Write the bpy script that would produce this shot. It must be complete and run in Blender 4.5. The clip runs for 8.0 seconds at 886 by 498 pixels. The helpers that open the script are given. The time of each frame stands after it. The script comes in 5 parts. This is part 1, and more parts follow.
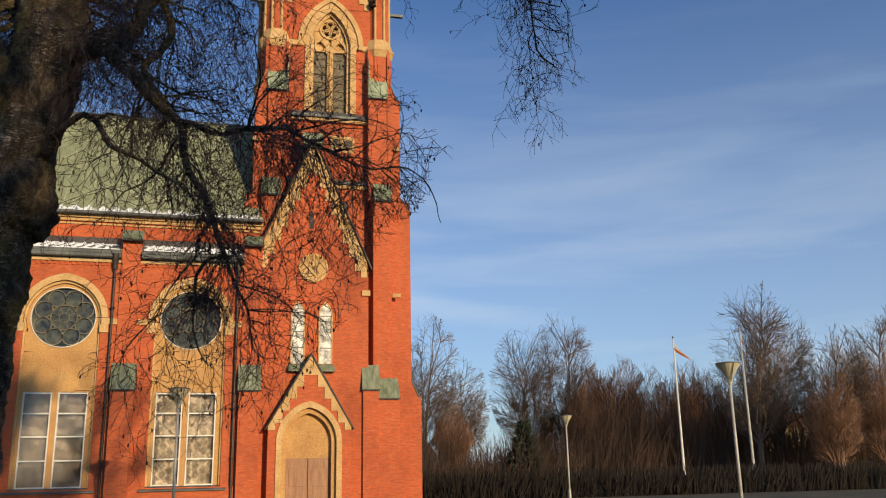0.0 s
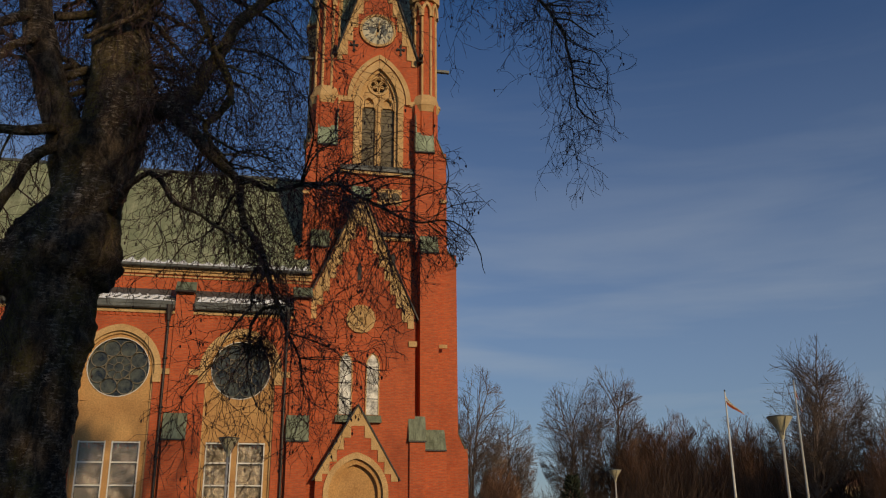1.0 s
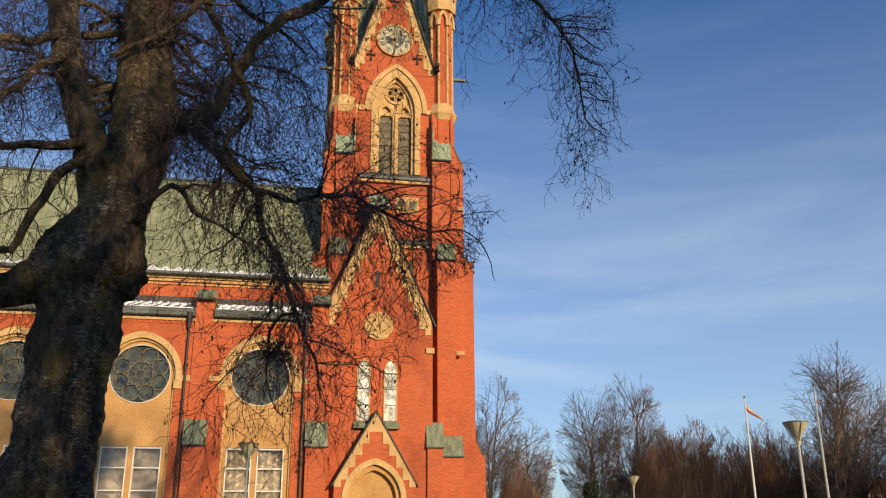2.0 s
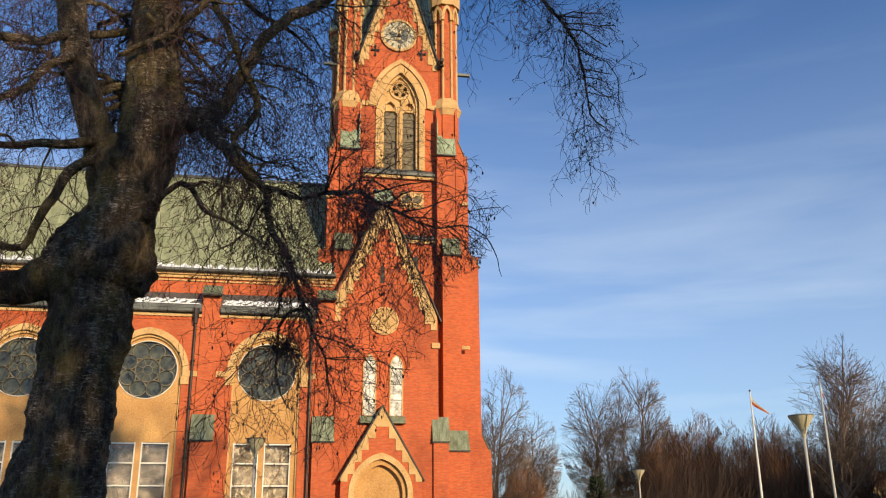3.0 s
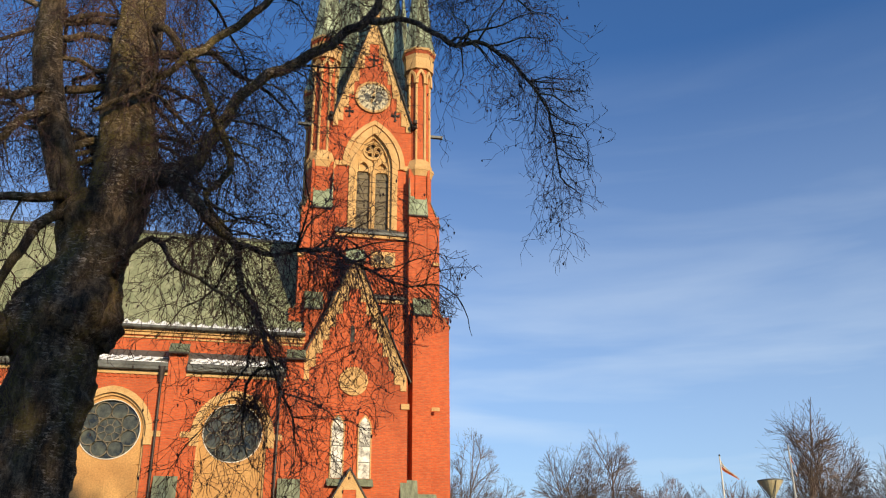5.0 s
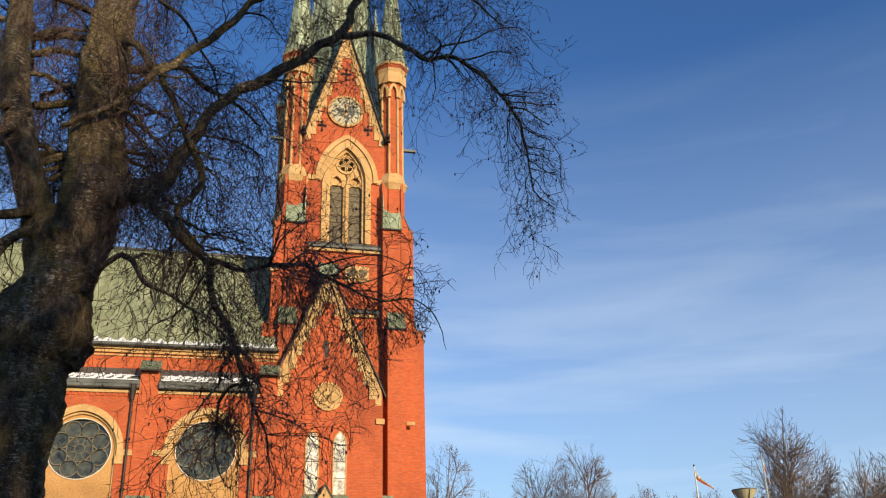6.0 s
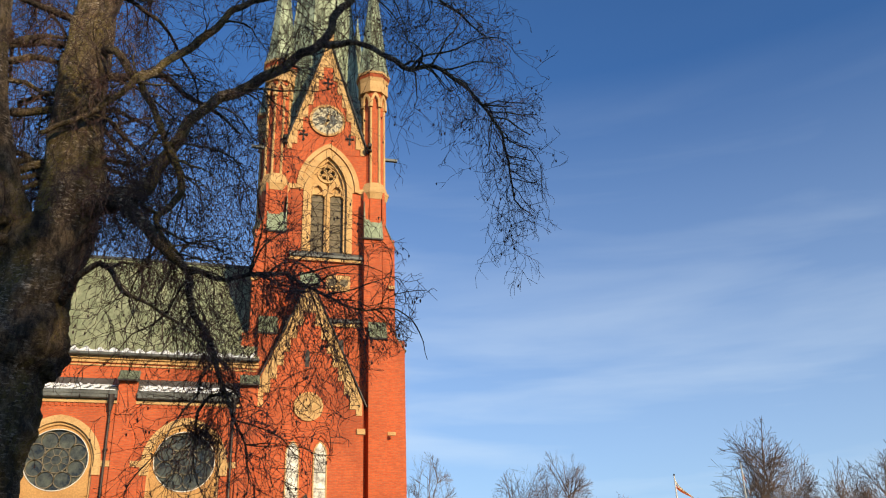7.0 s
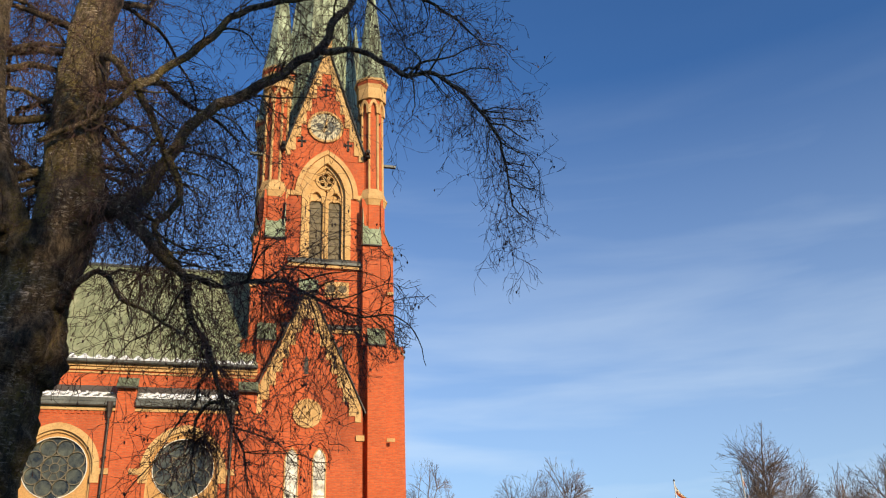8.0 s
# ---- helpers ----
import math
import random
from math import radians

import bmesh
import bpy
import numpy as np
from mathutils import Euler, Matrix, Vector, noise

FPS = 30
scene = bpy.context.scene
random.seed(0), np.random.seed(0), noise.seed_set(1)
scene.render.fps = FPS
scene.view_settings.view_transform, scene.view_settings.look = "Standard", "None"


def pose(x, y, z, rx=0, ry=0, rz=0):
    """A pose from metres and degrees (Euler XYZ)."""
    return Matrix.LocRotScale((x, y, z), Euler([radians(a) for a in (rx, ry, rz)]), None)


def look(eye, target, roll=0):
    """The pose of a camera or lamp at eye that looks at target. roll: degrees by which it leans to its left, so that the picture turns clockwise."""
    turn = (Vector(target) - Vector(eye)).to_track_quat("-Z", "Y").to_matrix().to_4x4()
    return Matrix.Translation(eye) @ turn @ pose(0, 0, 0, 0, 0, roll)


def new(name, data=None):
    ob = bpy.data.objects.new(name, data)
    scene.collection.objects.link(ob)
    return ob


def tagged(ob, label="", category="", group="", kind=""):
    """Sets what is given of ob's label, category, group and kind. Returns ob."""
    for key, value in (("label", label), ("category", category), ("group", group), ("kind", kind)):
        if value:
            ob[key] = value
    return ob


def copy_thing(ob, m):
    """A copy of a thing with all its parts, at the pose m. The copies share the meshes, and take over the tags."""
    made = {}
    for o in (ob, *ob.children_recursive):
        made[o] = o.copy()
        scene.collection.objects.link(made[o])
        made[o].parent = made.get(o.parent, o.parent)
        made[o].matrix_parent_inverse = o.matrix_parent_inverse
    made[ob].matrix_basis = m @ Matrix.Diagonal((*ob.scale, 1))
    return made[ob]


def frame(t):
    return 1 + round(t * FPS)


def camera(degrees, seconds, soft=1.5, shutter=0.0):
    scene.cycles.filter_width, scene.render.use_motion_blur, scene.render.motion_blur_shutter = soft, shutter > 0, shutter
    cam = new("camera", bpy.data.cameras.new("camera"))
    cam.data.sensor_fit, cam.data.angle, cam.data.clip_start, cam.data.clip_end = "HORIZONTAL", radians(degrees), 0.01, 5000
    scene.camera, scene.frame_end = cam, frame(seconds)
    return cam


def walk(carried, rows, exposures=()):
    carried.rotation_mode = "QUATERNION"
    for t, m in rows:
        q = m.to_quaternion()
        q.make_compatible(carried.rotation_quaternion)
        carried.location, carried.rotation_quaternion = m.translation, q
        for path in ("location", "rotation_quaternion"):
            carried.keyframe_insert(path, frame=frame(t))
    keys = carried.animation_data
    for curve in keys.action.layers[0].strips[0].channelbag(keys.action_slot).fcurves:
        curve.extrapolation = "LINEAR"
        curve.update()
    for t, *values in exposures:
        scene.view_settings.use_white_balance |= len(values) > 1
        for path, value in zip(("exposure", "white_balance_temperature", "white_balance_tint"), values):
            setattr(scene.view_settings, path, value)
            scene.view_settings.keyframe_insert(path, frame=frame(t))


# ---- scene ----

cam = camera(54.085, 8.0, soft=1.15)
PATH = [
    (0.0, pose(0.076, 0.678, 1.795, 104.467, 1.139, -15.104)),
    (0.5, pose(0.040, 0.482, 1.740, 105.936, 0.035, -13.858)),
    (1.0, pose(0.024, 0.388, 1.706, 107.898, 0.356, -12.122)),
    (1.5, pose(0.045, 0.199, 1.646, 108.475, 0.146, -11.215)),
    (3.0, pose(-0.006, -0.010, 1.608, 108.015, 0.359, -10.523)),
    (3.5, pose(-0.014, -0.028, 1.595, 108.633, 0.374, -10.597)),
    (4.0, pose(-0.009, -0.037, 1.596, 110.209, 0.448, -11.260)),
    (4.5, pose(-0.009, -0.034, 1.579, 111.305, 0.124, -11.955)),
    (6.0, pose(-0.001, -0.022, 1.592, 112.857, 1.423, -13.954)),
    (6.5, pose(0.001, -0.018, 1.597, 113.202, 1.590, -14.775)),
    (7.0, pose(0.004, -0.012, 1.593, 113.461, 1.776, -15.136)),
    (7.5, pose(0.006, -0.016, 1.594, 113.542, 1.917, -15.121)),
    (8.0, pose(0.009, -0.012, 1.598, 113.854, 1.990, -15.134)),
]
EXPOSURES = [(0.0, -0.15, 6600, 12), (0.4, -0.3, 6600, 13), (0.8, -1.1, 6650, 14), (1.2, -1.05, 6650, 14), (1.7, -0.33, 6600, 12), (2.8, 0.12, 6600, 12), (8.0, 0.12, 6450, 11)]
walk(cam, PATH, EXPOSURES)

# ---- sky and sun ----
SUN_AZ, SUN_EL = radians(22), radians(15)   # azimuth from straight behind, towards the right
TO_SUN = Vector((math.sin(SUN_AZ) * math.cos(SUN_EL), -math.cos(SUN_AZ) * math.cos(SUN_EL), math.sin(SUN_EL)))
world = bpy.data.worlds.new("sky")
scene.world = world
world.use_nodes = True
wn, wl = world.node_tree.nodes, world.node_tree.links
wn.clear()
w_out, w_bg = wn.new("ShaderNodeOutputWorld"), wn.new("ShaderNodeBackground")
w_sky = wn.new("ShaderNodeTexSky")
w_sky.sky_type, w_sky.sun_disc = "NISHITA", False
w_sky.sun_elevation = SUN_EL
w_sky.sun_rotation = math.atan2(TO_SUN.x, TO_SUN.y)
w_sky.air_density, w_sky.dust_density, w_sky.ozone_density = 1.0, 0.6, 5.0
# thin streaks of high cloud over the whole sky
w_co, w_map, w_noise, w_ramp, w_mix = (wn.new("ShaderNodeTexCoord"), wn.new("ShaderNodeMapping"), wn.new("ShaderNodeTexNoise"),
                                       wn.new("ShaderNodeValToRGB"), wn.new("ShaderNodeMix"))
w_map.inputs["Scale"].default_value = (1.6, 1.6, 11.0)
w_map.inputs["Rotation"].default_value = (radians(6), radians(-7), 0)
w_noise.inputs["Scale"].default_value, w_noise.inputs["Detail"].default_value, w_noise.inputs["Distortion"].default_value = 1.3, 7.0, 0.35
w_ramp.color_ramp.elements[0].position, w_ramp.color_ramp.elements[1].position = 0.48, 0.95
w_ramp.color_ramp.elements[0].color = (0.19, 0.19, 0.19, 1)
w_ramp.color_ramp.elements[1].color = (0.56, 0.56, 0.56, 1)
w_mix.data_type = "RGBA"
w_mix.inputs["B"].default_value = (6.45, 7.3, 7.7, 1)
wl.new(w_co.outputs["Generated"], w_map.inputs["Vector"])
wl.new(w_map.outputs["Vector"], w_noise.inputs["Vector"])
wl.new(w_noise.outputs["Fac"], w_ramp.inputs["Fac"])
w_sep, w_low, w_mul = wn.new("ShaderNodeSeparateXYZ"), wn.new("ShaderNodeMapRange"), wn.new("ShaderNodeMath")
w_low.inputs["From Min"].default_value, w_low.inputs["From Max"].default_value = 0.0, 0.56
w_low.inputs["To Min"].default_value, w_low.inputs["To Max"].default_value = 2.15, 0.02
w_mul.operation = "MULTIPLY"
wl.new(w_co.outputs["Generated"], w_sep.inputs["Vector"])
wl.new(w_sep.outputs["Z"], w_low.inputs["Value"])
wl.new(w_low.outputs["Result"], w_mul.inputs[0])
wl.new(w_ramp.outputs["Color"], w_mul.inputs[1])
wl.new(w_mul.outputs["Value"], w_mix.inputs["Factor"])
w_tint = wn.new("ShaderNodeMix")
w_tint.data_type, w_tint.blend_type = "RGBA", "MULTIPLY"
w_tint.inputs["Factor"].default_value = 1.0
w_tint.inputs["B"].default_value = (0.75, 1.0, 1.2, 1)
wl.new(w_sky.outputs["Color"], w_tint.inputs["A"])
wl.new(w_tint.outputs["Result"], w_mix.inputs["A"])
wl.new(w_mix.outputs["Result"], w_bg.inputs["Color"])
w_bg.inputs["Strength"].default_value = 0.125
wl.new(w_bg.outputs["Background"], w_out.inputs["Surface"])
sun_data = bpy.data.lights.new("sun", "SUN")
sun_data.energy, sun_data.angle, sun_data.color = 5.0, radians(0.53), (1.0, 0.79, 0.48)
sun = new("sun", sun_data)
sun.matrix_world = look(TO_SUN * 100, (0, 0, 0))


# ---- materials ----
def material(name, rough=0.8, metal=0.0):
    m = bpy.data.materials.new(name)
    m.use_nodes = True
    b = m.node_tree.nodes["Principled BSDF"]
    b.inputs["Roughness"].default_value, b.inputs["Metallic"].default_value = rough, metal
    return m, m.node_tree.nodes, m.node_tree.links, b


def noise_node(n, l, scale, detail=5.0, stretch=(1, 1, 1), rough=0.55):
    g, mp, t = n.new("ShaderNodeNewGeometry"), n.new("ShaderNodeMapping"), n.new("ShaderNodeTexNoise")
    mp.inputs["Scale"].default_value = stretch
    t.inputs["Scale"].default_value, t.inputs["Detail"].default_value, t.inputs["Roughness"].default_value = scale, detail, rough
    l.new(g.outputs["Position"], mp.inputs["Vector"])
    l.new(mp.outputs["Vector"], t.inputs["Vector"])
    return t


def ramp_node(n, l, src, stops):
    r = n.new("ShaderNodeValToRGB")
    e = r.color_ramp.elements
    while len(e) < len(stops):
        e.new(0.5)
    for el, (p, c) in zip(e, stops):
        el.position, el.color = p, (*c, 1)
    l.new(src, r.inputs["Fac"])
    return r


def mix_node(n, l, fac, a, b, mode="MIX"):
    m = n.new("ShaderNodeMix")
    m.data_type, m.blend_type = "RGBA", mode
    for key, v in (("Factor", fac), ("A", a), ("B", b)):
        if isinstance(v, (int, float)):
            m.inputs[key].default_value = v
        elif isinstance(v, tuple):
            m.inputs[key].default_value = (*v, 1)
        else:
            l.new(v, m.inputs[key])
    return m.outputs["Result"]


def bump_node(n, l, b, height, strength, distance):
    k = n.new("ShaderNodeBump")
    k.inputs["Strength"].default_value, k.inputs["Distance"].default_value = strength, distance
    l.new(height, k.inputs["Height"])
    l.new(k.outputs["Normal"], b.inputs["Normal"])


def plain(name, dark, light, scale=2.0, rough=0.8, metal=0.0, fine=40.0, bump=0.3, dist=0.01, stretch=(1, 1, 1), low=0.35, high=0.68):
    """A surface that varies between two colours at a broad and a fine scale."""
    m, n, l, b = material(name, rough, metal)
    t1, t2 = noise_node(n, l, scale, 6, stretch), noise_node(n, l, fine, 4, stretch)
    r1 = ramp_node(n, l, t1.outputs["Fac"], [(low, dark), (high, light)])
    r2 = ramp_node(n, l, t2.outputs["Fac"], [(0.3, (0.72, 0.72, 0.72)), (0.7, (1.12, 1.12, 1.12))])
    l.new(mix_node(n, l, 1.0, r1.outputs["Color"], r2.outputs["Color"], "MULTIPLY"), b.inputs["Base Color"])
    if bump:
        bump_node(n, l, b, t2.outputs["Fac"], bump, dist)
    return m


def brick_material(name, c1, c2, mortar):
    m, n, l, b = material(name, 0.85)
    g, sep, add, comb, bt = (n.new("ShaderNodeNewGeometry"), n.new("ShaderNodeSeparateXYZ"), n.new("ShaderNodeMath"),
                             n.new("ShaderNodeCombineXYZ"), n.new("ShaderNodeTexBrick"))
    l.new(g.outputs["Position"], sep.inputs["Vector"])
    l.new(sep.outputs["X"], add.inputs[0])
    l.new(sep.outputs["Y"], add.inputs[1])
    l.new(add.outputs[0], comb.inputs["X"])
    l.new(sep.outputs["Z"], comb.inputs["Y"])
    l.new(comb.outputs["Vector"], bt.inputs["Vector"])
    for key, v in (("Color1", (*c1, 1)), ("Color2", (*c2, 1)), ("Mortar", (*mortar, 1)), ("Scale", 1.0), ("Brick Width", 0.25),
                   ("Row Height", 0.075), ("Mortar Size", 0.009), ("Mortar Smooth", 0.2), ("Bias", 0.0)):
        bt.inputs[key].default_value = v
    big = noise_node(n, l, 0.35, 8, (1, 1, 0.6), 0.65)
    soot = ramp_node(n, l, big.outputs["Fac"], [(0.3, (0.66, 0.62, 0.62)), (0.5, (1, 1, 1)), (0.72, (1.14, 1.1, 1.06))])
    mid = noise_node(n, l, 5.0, 6, (1, 1, 2.6), 0.7)
    mott = ramp_node(n, l, mid.outputs["Fac"], [(0.32, (0.78, 0.75, 0.75)), (0.62, (1.06, 1.06, 1.06))])
    c = mix_node(n, l, 1.0, bt.outputs["Color"], soot.outputs["Color"], "MULTIPLY")
    l.new(mix_node(n, l, 1.0, c, mott.outputs["Color"], "MULTIPLY"), b.inputs["Base Color"])
    inv = n.new("ShaderNodeInvert")
    l.new(bt.outputs["Fac"], inv.inputs["Color"])
    bump_node(n, l, b, inv.outputs["Color"], 0.5, 0.012)
    return m


BRICK = brick_material("red_brick", (0.60, 0.118, 0.030), (0.48, 0.083, 0.020), (0.36, 0.145, 0.075))
STONE = plain("yellow_stone", (0.52, 0.31, 0.12), (0.66, 0.43, 0.19), 1.5, 0.85, fine=18, bump=0.35)
PLASTER = plain("ochre_plaster", (0.47, 0.245, 0.085), (0.58, 0.33, 0.12), 0.9, 0.9, fine=14, bump=0.15)
COPPER = plain("green_copper", (0.36, 0.40, 0.235), (0.56, 0.58, 0.37), 1.1, 0.62, 0.0, fine=6, stretch=(1.6, 1.6, 0.35), bump=0.1)
DULL_COPPER = plain("dull_copper", (0.12, 0.135, 0.08), (0.25, 0.285, 0.18), 2.5, 0.65, 0.0, fine=9, stretch=(1.6, 1.6, 0.4), bump=0.1)
PALE_COPPER = plain("pale_copper", (0.19, 0.235, 0.145), (0.35, 0.41, 0.265), 2.5, 0.6, 0.0, fine=9, stretch=(1.6, 1.6, 0.4), bump=0.1)
SPIRE_COPPER = plain("streaked_copper", (0.11, 0.125, 0.075), (0.42, 0.49, 0.33), 1.6, 0.6, 0.0, fine=7, stretch=(2.2, 2.2, 0.28), bump=0.1, low=0.4, high=0.6)
GREY_METAL = plain("grey_sheet_metal", (0.07, 0.075, 0.07), (0.15, 0.16, 0.15), 1.2, 0.55, 0.2, fine=10, bump=0.05)
DARK_METAL = plain("dark_metal", (0.012, 0.011, 0.010), (0.03, 0.028, 0.025), 4, 0.5, 0.3, bump=0.05)
PIPE_METAL = plain("brown_pipe", (0.03, 0.022, 0.018), (0.065, 0.048, 0.04), 3, 0.45, 0.3, bump=0.05)
LEAD = plain("olive_lead", (0.13, 0.11, 0.07), (0.23, 0.185, 0.115), 3, 0.7, bump=0.05)
CURTAIN = plain("pale_curtain", (0.16, 0.13, 0.10), (0.34, 0.29, 0.23), 2.5, 0.9, fine=9, bump=0.05)
SNOW = plain("snow", (0.72, 0.74, 0.78), (0.86, 0.87, 0.9), 3, 0.7, fine=20, bump=0.4, dist=0.02)
WHITE_PAINT = plain("white_paint", (0.66, 0.63, 0.55), (0.8, 0.77, 0.7), 3, 0.5, fine=30, bump=0.05)
DIAL_WHITE = plain("dial_white", (0.44, 0.39, 0.26), (0.58, 0.52, 0.36), 4, 0.5, fine=30, bump=0.0)
LAMP_SHADE = plain("cream_shade", (0.50, 0.44, 0.28), (0.62, 0.55, 0.36), 5, 0.45, fine=30, bump=0.0)
POLE_GREY = plain("pole_grey", (0.40, 0.38, 0.33), (0.52, 0.49, 0.42), 4, 0.45, fine=30, bump=0.0)
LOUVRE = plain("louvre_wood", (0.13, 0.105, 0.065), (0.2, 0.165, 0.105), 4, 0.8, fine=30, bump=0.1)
DOOR_WOOD = plain("door_wood", (0.28, 0.13, 0.06), (0.4, 0.2, 0.1), 3, 0.6, fine=30, bump=0.1, stretch=(3, 3, 0.4))
GROUND = plain("winter_grass", (0.035, 0.032, 0.015), (0.10, 0.085, 0.04), 0.4, 0.95, fine=6, bump=0.6, dist=0.05)
GRAVEL = plain("gravel", (0.12, 0.10, 0.085), (0.2, 0.17, 0.14), 1.2, 0.95, fine=40, bump=0.5)
RED_CLOTH = plain("red_cloth", (0.55, 0.10, 0.03), (0.65, 0.16, 0.05), 3, 0.9, fine=30, bump=0)
YELLOW_CLOTH = plain("yellow_cloth", (0.72, 0.60, 0.42), (0.8, 0.7, 0.5), 3, 0.9, fine=30, bump=0)
FACADE = plain("ochre_facade", (0.35, 0.24, 0.12), (0.45, 0.32, 0.17), 0.5, 0.9, fine=8, bump=0.1)
ROOF_TILE = plain("tile_roof", (0.14, 0.06, 0.04), (0.22, 0.10, 0.06), 1, 0.85, fine=9, bump=0.3)
GREY_RENDER = plain("grey_render", (0.28, 0.26, 0.23), (0.36, 0.33, 0.29), 0.6, 0.9, fine=10, bump=0.2)
TWIG = plain("birch_twig", (0.04, 0.019, 0.014), (0.11, 0.05, 0.036), 3, 0.7, fine=20, bump=0)
FAR_TWIG = plain("brown_branch", (0.12, 0.085, 0.062), (0.235, 0.165, 0.12), 0.4, 0.85, fine=3, bump=0)
RED_TWIG = plain("red_brown_branch", (0.19, 0.10, 0.055), (0.34, 0.18, 0.10), 0.3, 0.85, fine=3, bump=0)
BRUSH = plain("brown_brush", (0.075, 0.045, 0.028), (0.17, 0.10, 0.06), 0.3, 0.9, fine=3, bump=0)
HEDGE = plain("dark_hedge", (0.02, 0.015, 0.01), (0.055, 0.04, 0.025), 0.6, 0.9, fine=4, bump=0)
FIR = plain("fir_green", (0.012, 0.018, 0.009), (0.03, 0.04, 0.018), 0.8, 0.9, fine=5, bump=0)


def glass_material(name, tint, rough, see, scale=1.7, low=0.3):
    m, n, l, b = material(name, rough)
    t = noise_node(n, l, scale, 5, rough=0.7)
    r = ramp_node(n, l, t.outputs["Fac"], [(0.36, tuple(v * low for v in tint)), (0.66, tint)])
    l.new(r.outputs["Color"], b.inputs["Base Color"])
    b.inputs["Transmission Weight"].default_value = see
    w = noise_node(n, l, 5.0, 2)
    bump_node(n, l, b, w.outputs["Fac"], 0.12, 0.01)
    return m


LEADED = glass_material("leaded_glass", (0.115, 0.12, 0.08), 0.12, 0.1, 2.4, 0.1)
PANE = glass_material("window_glass", (0.85, 0.82, 0.78), 0.06, 0.95)
# bright sky and dark tree reflections are painted into this pane's colour
REFLECTION_PANE = glass_material("painted_reflection_glass", (0.88, 0.84, 0.74), 0.3, 0.0, 2.6, 0.16)
DIAMOND = plain("grey_lozenge", (0.20, 0.17, 0.13), (0.32, 0.27, 0.21), 3, 0.9, fine=12, bump=0.05)
PALE_CLOTH = plain("cream_curtain", (0.42, 0.36, 0.28), (0.62, 0.54, 0.43), 2.0, 0.9, fine=9, bump=0.05)


def bark_material():
    """Old birch bark: dark furrowed plates, pale papery flecks that lie across the stem, moss and black scars."""
    m, n, l, b = material("birch_bark", 0.92)
    plates = noise_node(n, l, 9.0, 12, (1.3, 1.3, 0.45), 0.82)
    base = ramp_node(n, l, plates.outputs["Fac"], [(0.40, (0.024, 0.016, 0.01)), (0.48, (0.09, 0.06, 0.036)), (0.55, (0.21, 0.15, 0.092)), (0.66, (0.35, 0.26, 0.17))])
    grain = noise_node(n, l, 55.0, 6, (1, 1, 2.2), 0.75)
    g1 = ramp_node(n, l, grain.outputs["Fac"], [(0.36, (0.4, 0.38, 0.36)), (0.5, (1, 1, 1)), (0.64, (1.5, 1.45, 1.4))])
    c = mix_node(n, l, 1.0, base.outputs["Color"], g1.outputs["Color"], "MULTIPLY")
    fleck = noise_node(n, l, 24.0, 7, (0.55, 0.55, 2.0), 0.72)
    zone = noise_node(n, l, 2.4, 5, (1, 1, 0.7), 0.6)
    f1 = ramp_node(n, l, fleck.outputs["Fac"], [(0.54, (0, 0, 0)), (0.60, (1, 1, 1))])
    z1 = ramp_node(n, l, zone.outputs["Fac"], [(0.43, (0.08, 0.08, 0.08)), (0.58, (0.9, 0.9, 0.9))])
    where = mix_node(n, l, 1.0, f1.outputs["Color"], z1.outputs["Color"], "MULTIPLY")
    c = mix_node(n, l, where, c, (0.66, 0.55, 0.43))
    moss, lump = noise_node(n, l, 1.3, 9, (1, 1, 0.5), 0.7), noise_node(n, l, 34.0, 5, (1, 1, 1), 0.7)
    m1 = ramp_node(n, l, moss.outputs["Fac"], [(0.47, (0, 0, 0)), (0.60, (1, 1, 1))])
    m2 = ramp_node(n, l, lump.outputs["Fac"], [(0.40, (0, 0, 0)), (0.56, (0.85, 0.85, 0.85))])
    mossy = mix_node(n, l, 1.0, m1.outputs["Color"], m2.outputs["Color"], "MULTIPLY")
    c = mix_node(n, l, mossy, c, (0.2, 0.155, 0.03))
    dark = noise_node(n, l, 2.0, 9, (1.0, 1.0, 0.55), 0.72)
    scar = ramp_node(n, l, dark.outputs["Fac"], [(0.38, (0.2, 0.18, 0.17)), (0.52, (1, 1, 1))])
    c = mix_node(n, l, 1.0, c, scar.outputs["Color"], "MULTIPLY")
    l.new(c, b.inputs["Base Color"])
    both = n.new("ShaderNodeMath")
    both.operation = "MULTIPLY_ADD"
    both.inputs[1].default_value = 0.35
    l.new(grain.outputs["Fac"], both.inputs[0])
    l.new(plates.outputs["Fac"], both.inputs[2])
    bump_node(n, l, b, both.outputs[0], 1.0, 0.06)
    return m


BARK = bark_material()


# ---- building helpers ----
def mesh_object(name, bm, mat):
    me = bpy.data.meshes.new(name)
    bmesh.ops.recalc_face_normals(bm, faces=bm.faces)
    bm.to_mesh(me)
    bm.free()
    me.materials.append(mat)
    return new(name, me)


def part(name, bm, mat, parent, label=""):
    """One mesh under a thing or a part; the mesh is in world coordinates unless the thing is built at the origin."""
    ob = mesh_object(name, bm, mat)
    ob.parent = parent
    if parent.parent is None and parent.type == "EMPTY":
        ob.location = -parent.location
    return tagged(ob, label)


def assembly(name, at, label):
    """A built-up part of the church: an empty that holds its pieces."""
    ob = new(name)
    ob.parent = church
    ob.location = Vector(at) - church.location
    return tagged(ob, label)


def thing(name, at, label, category, group="", kind=""):
    ob = new(name)
    ob.location = at
    return tagged(ob, label, category, group, kind)


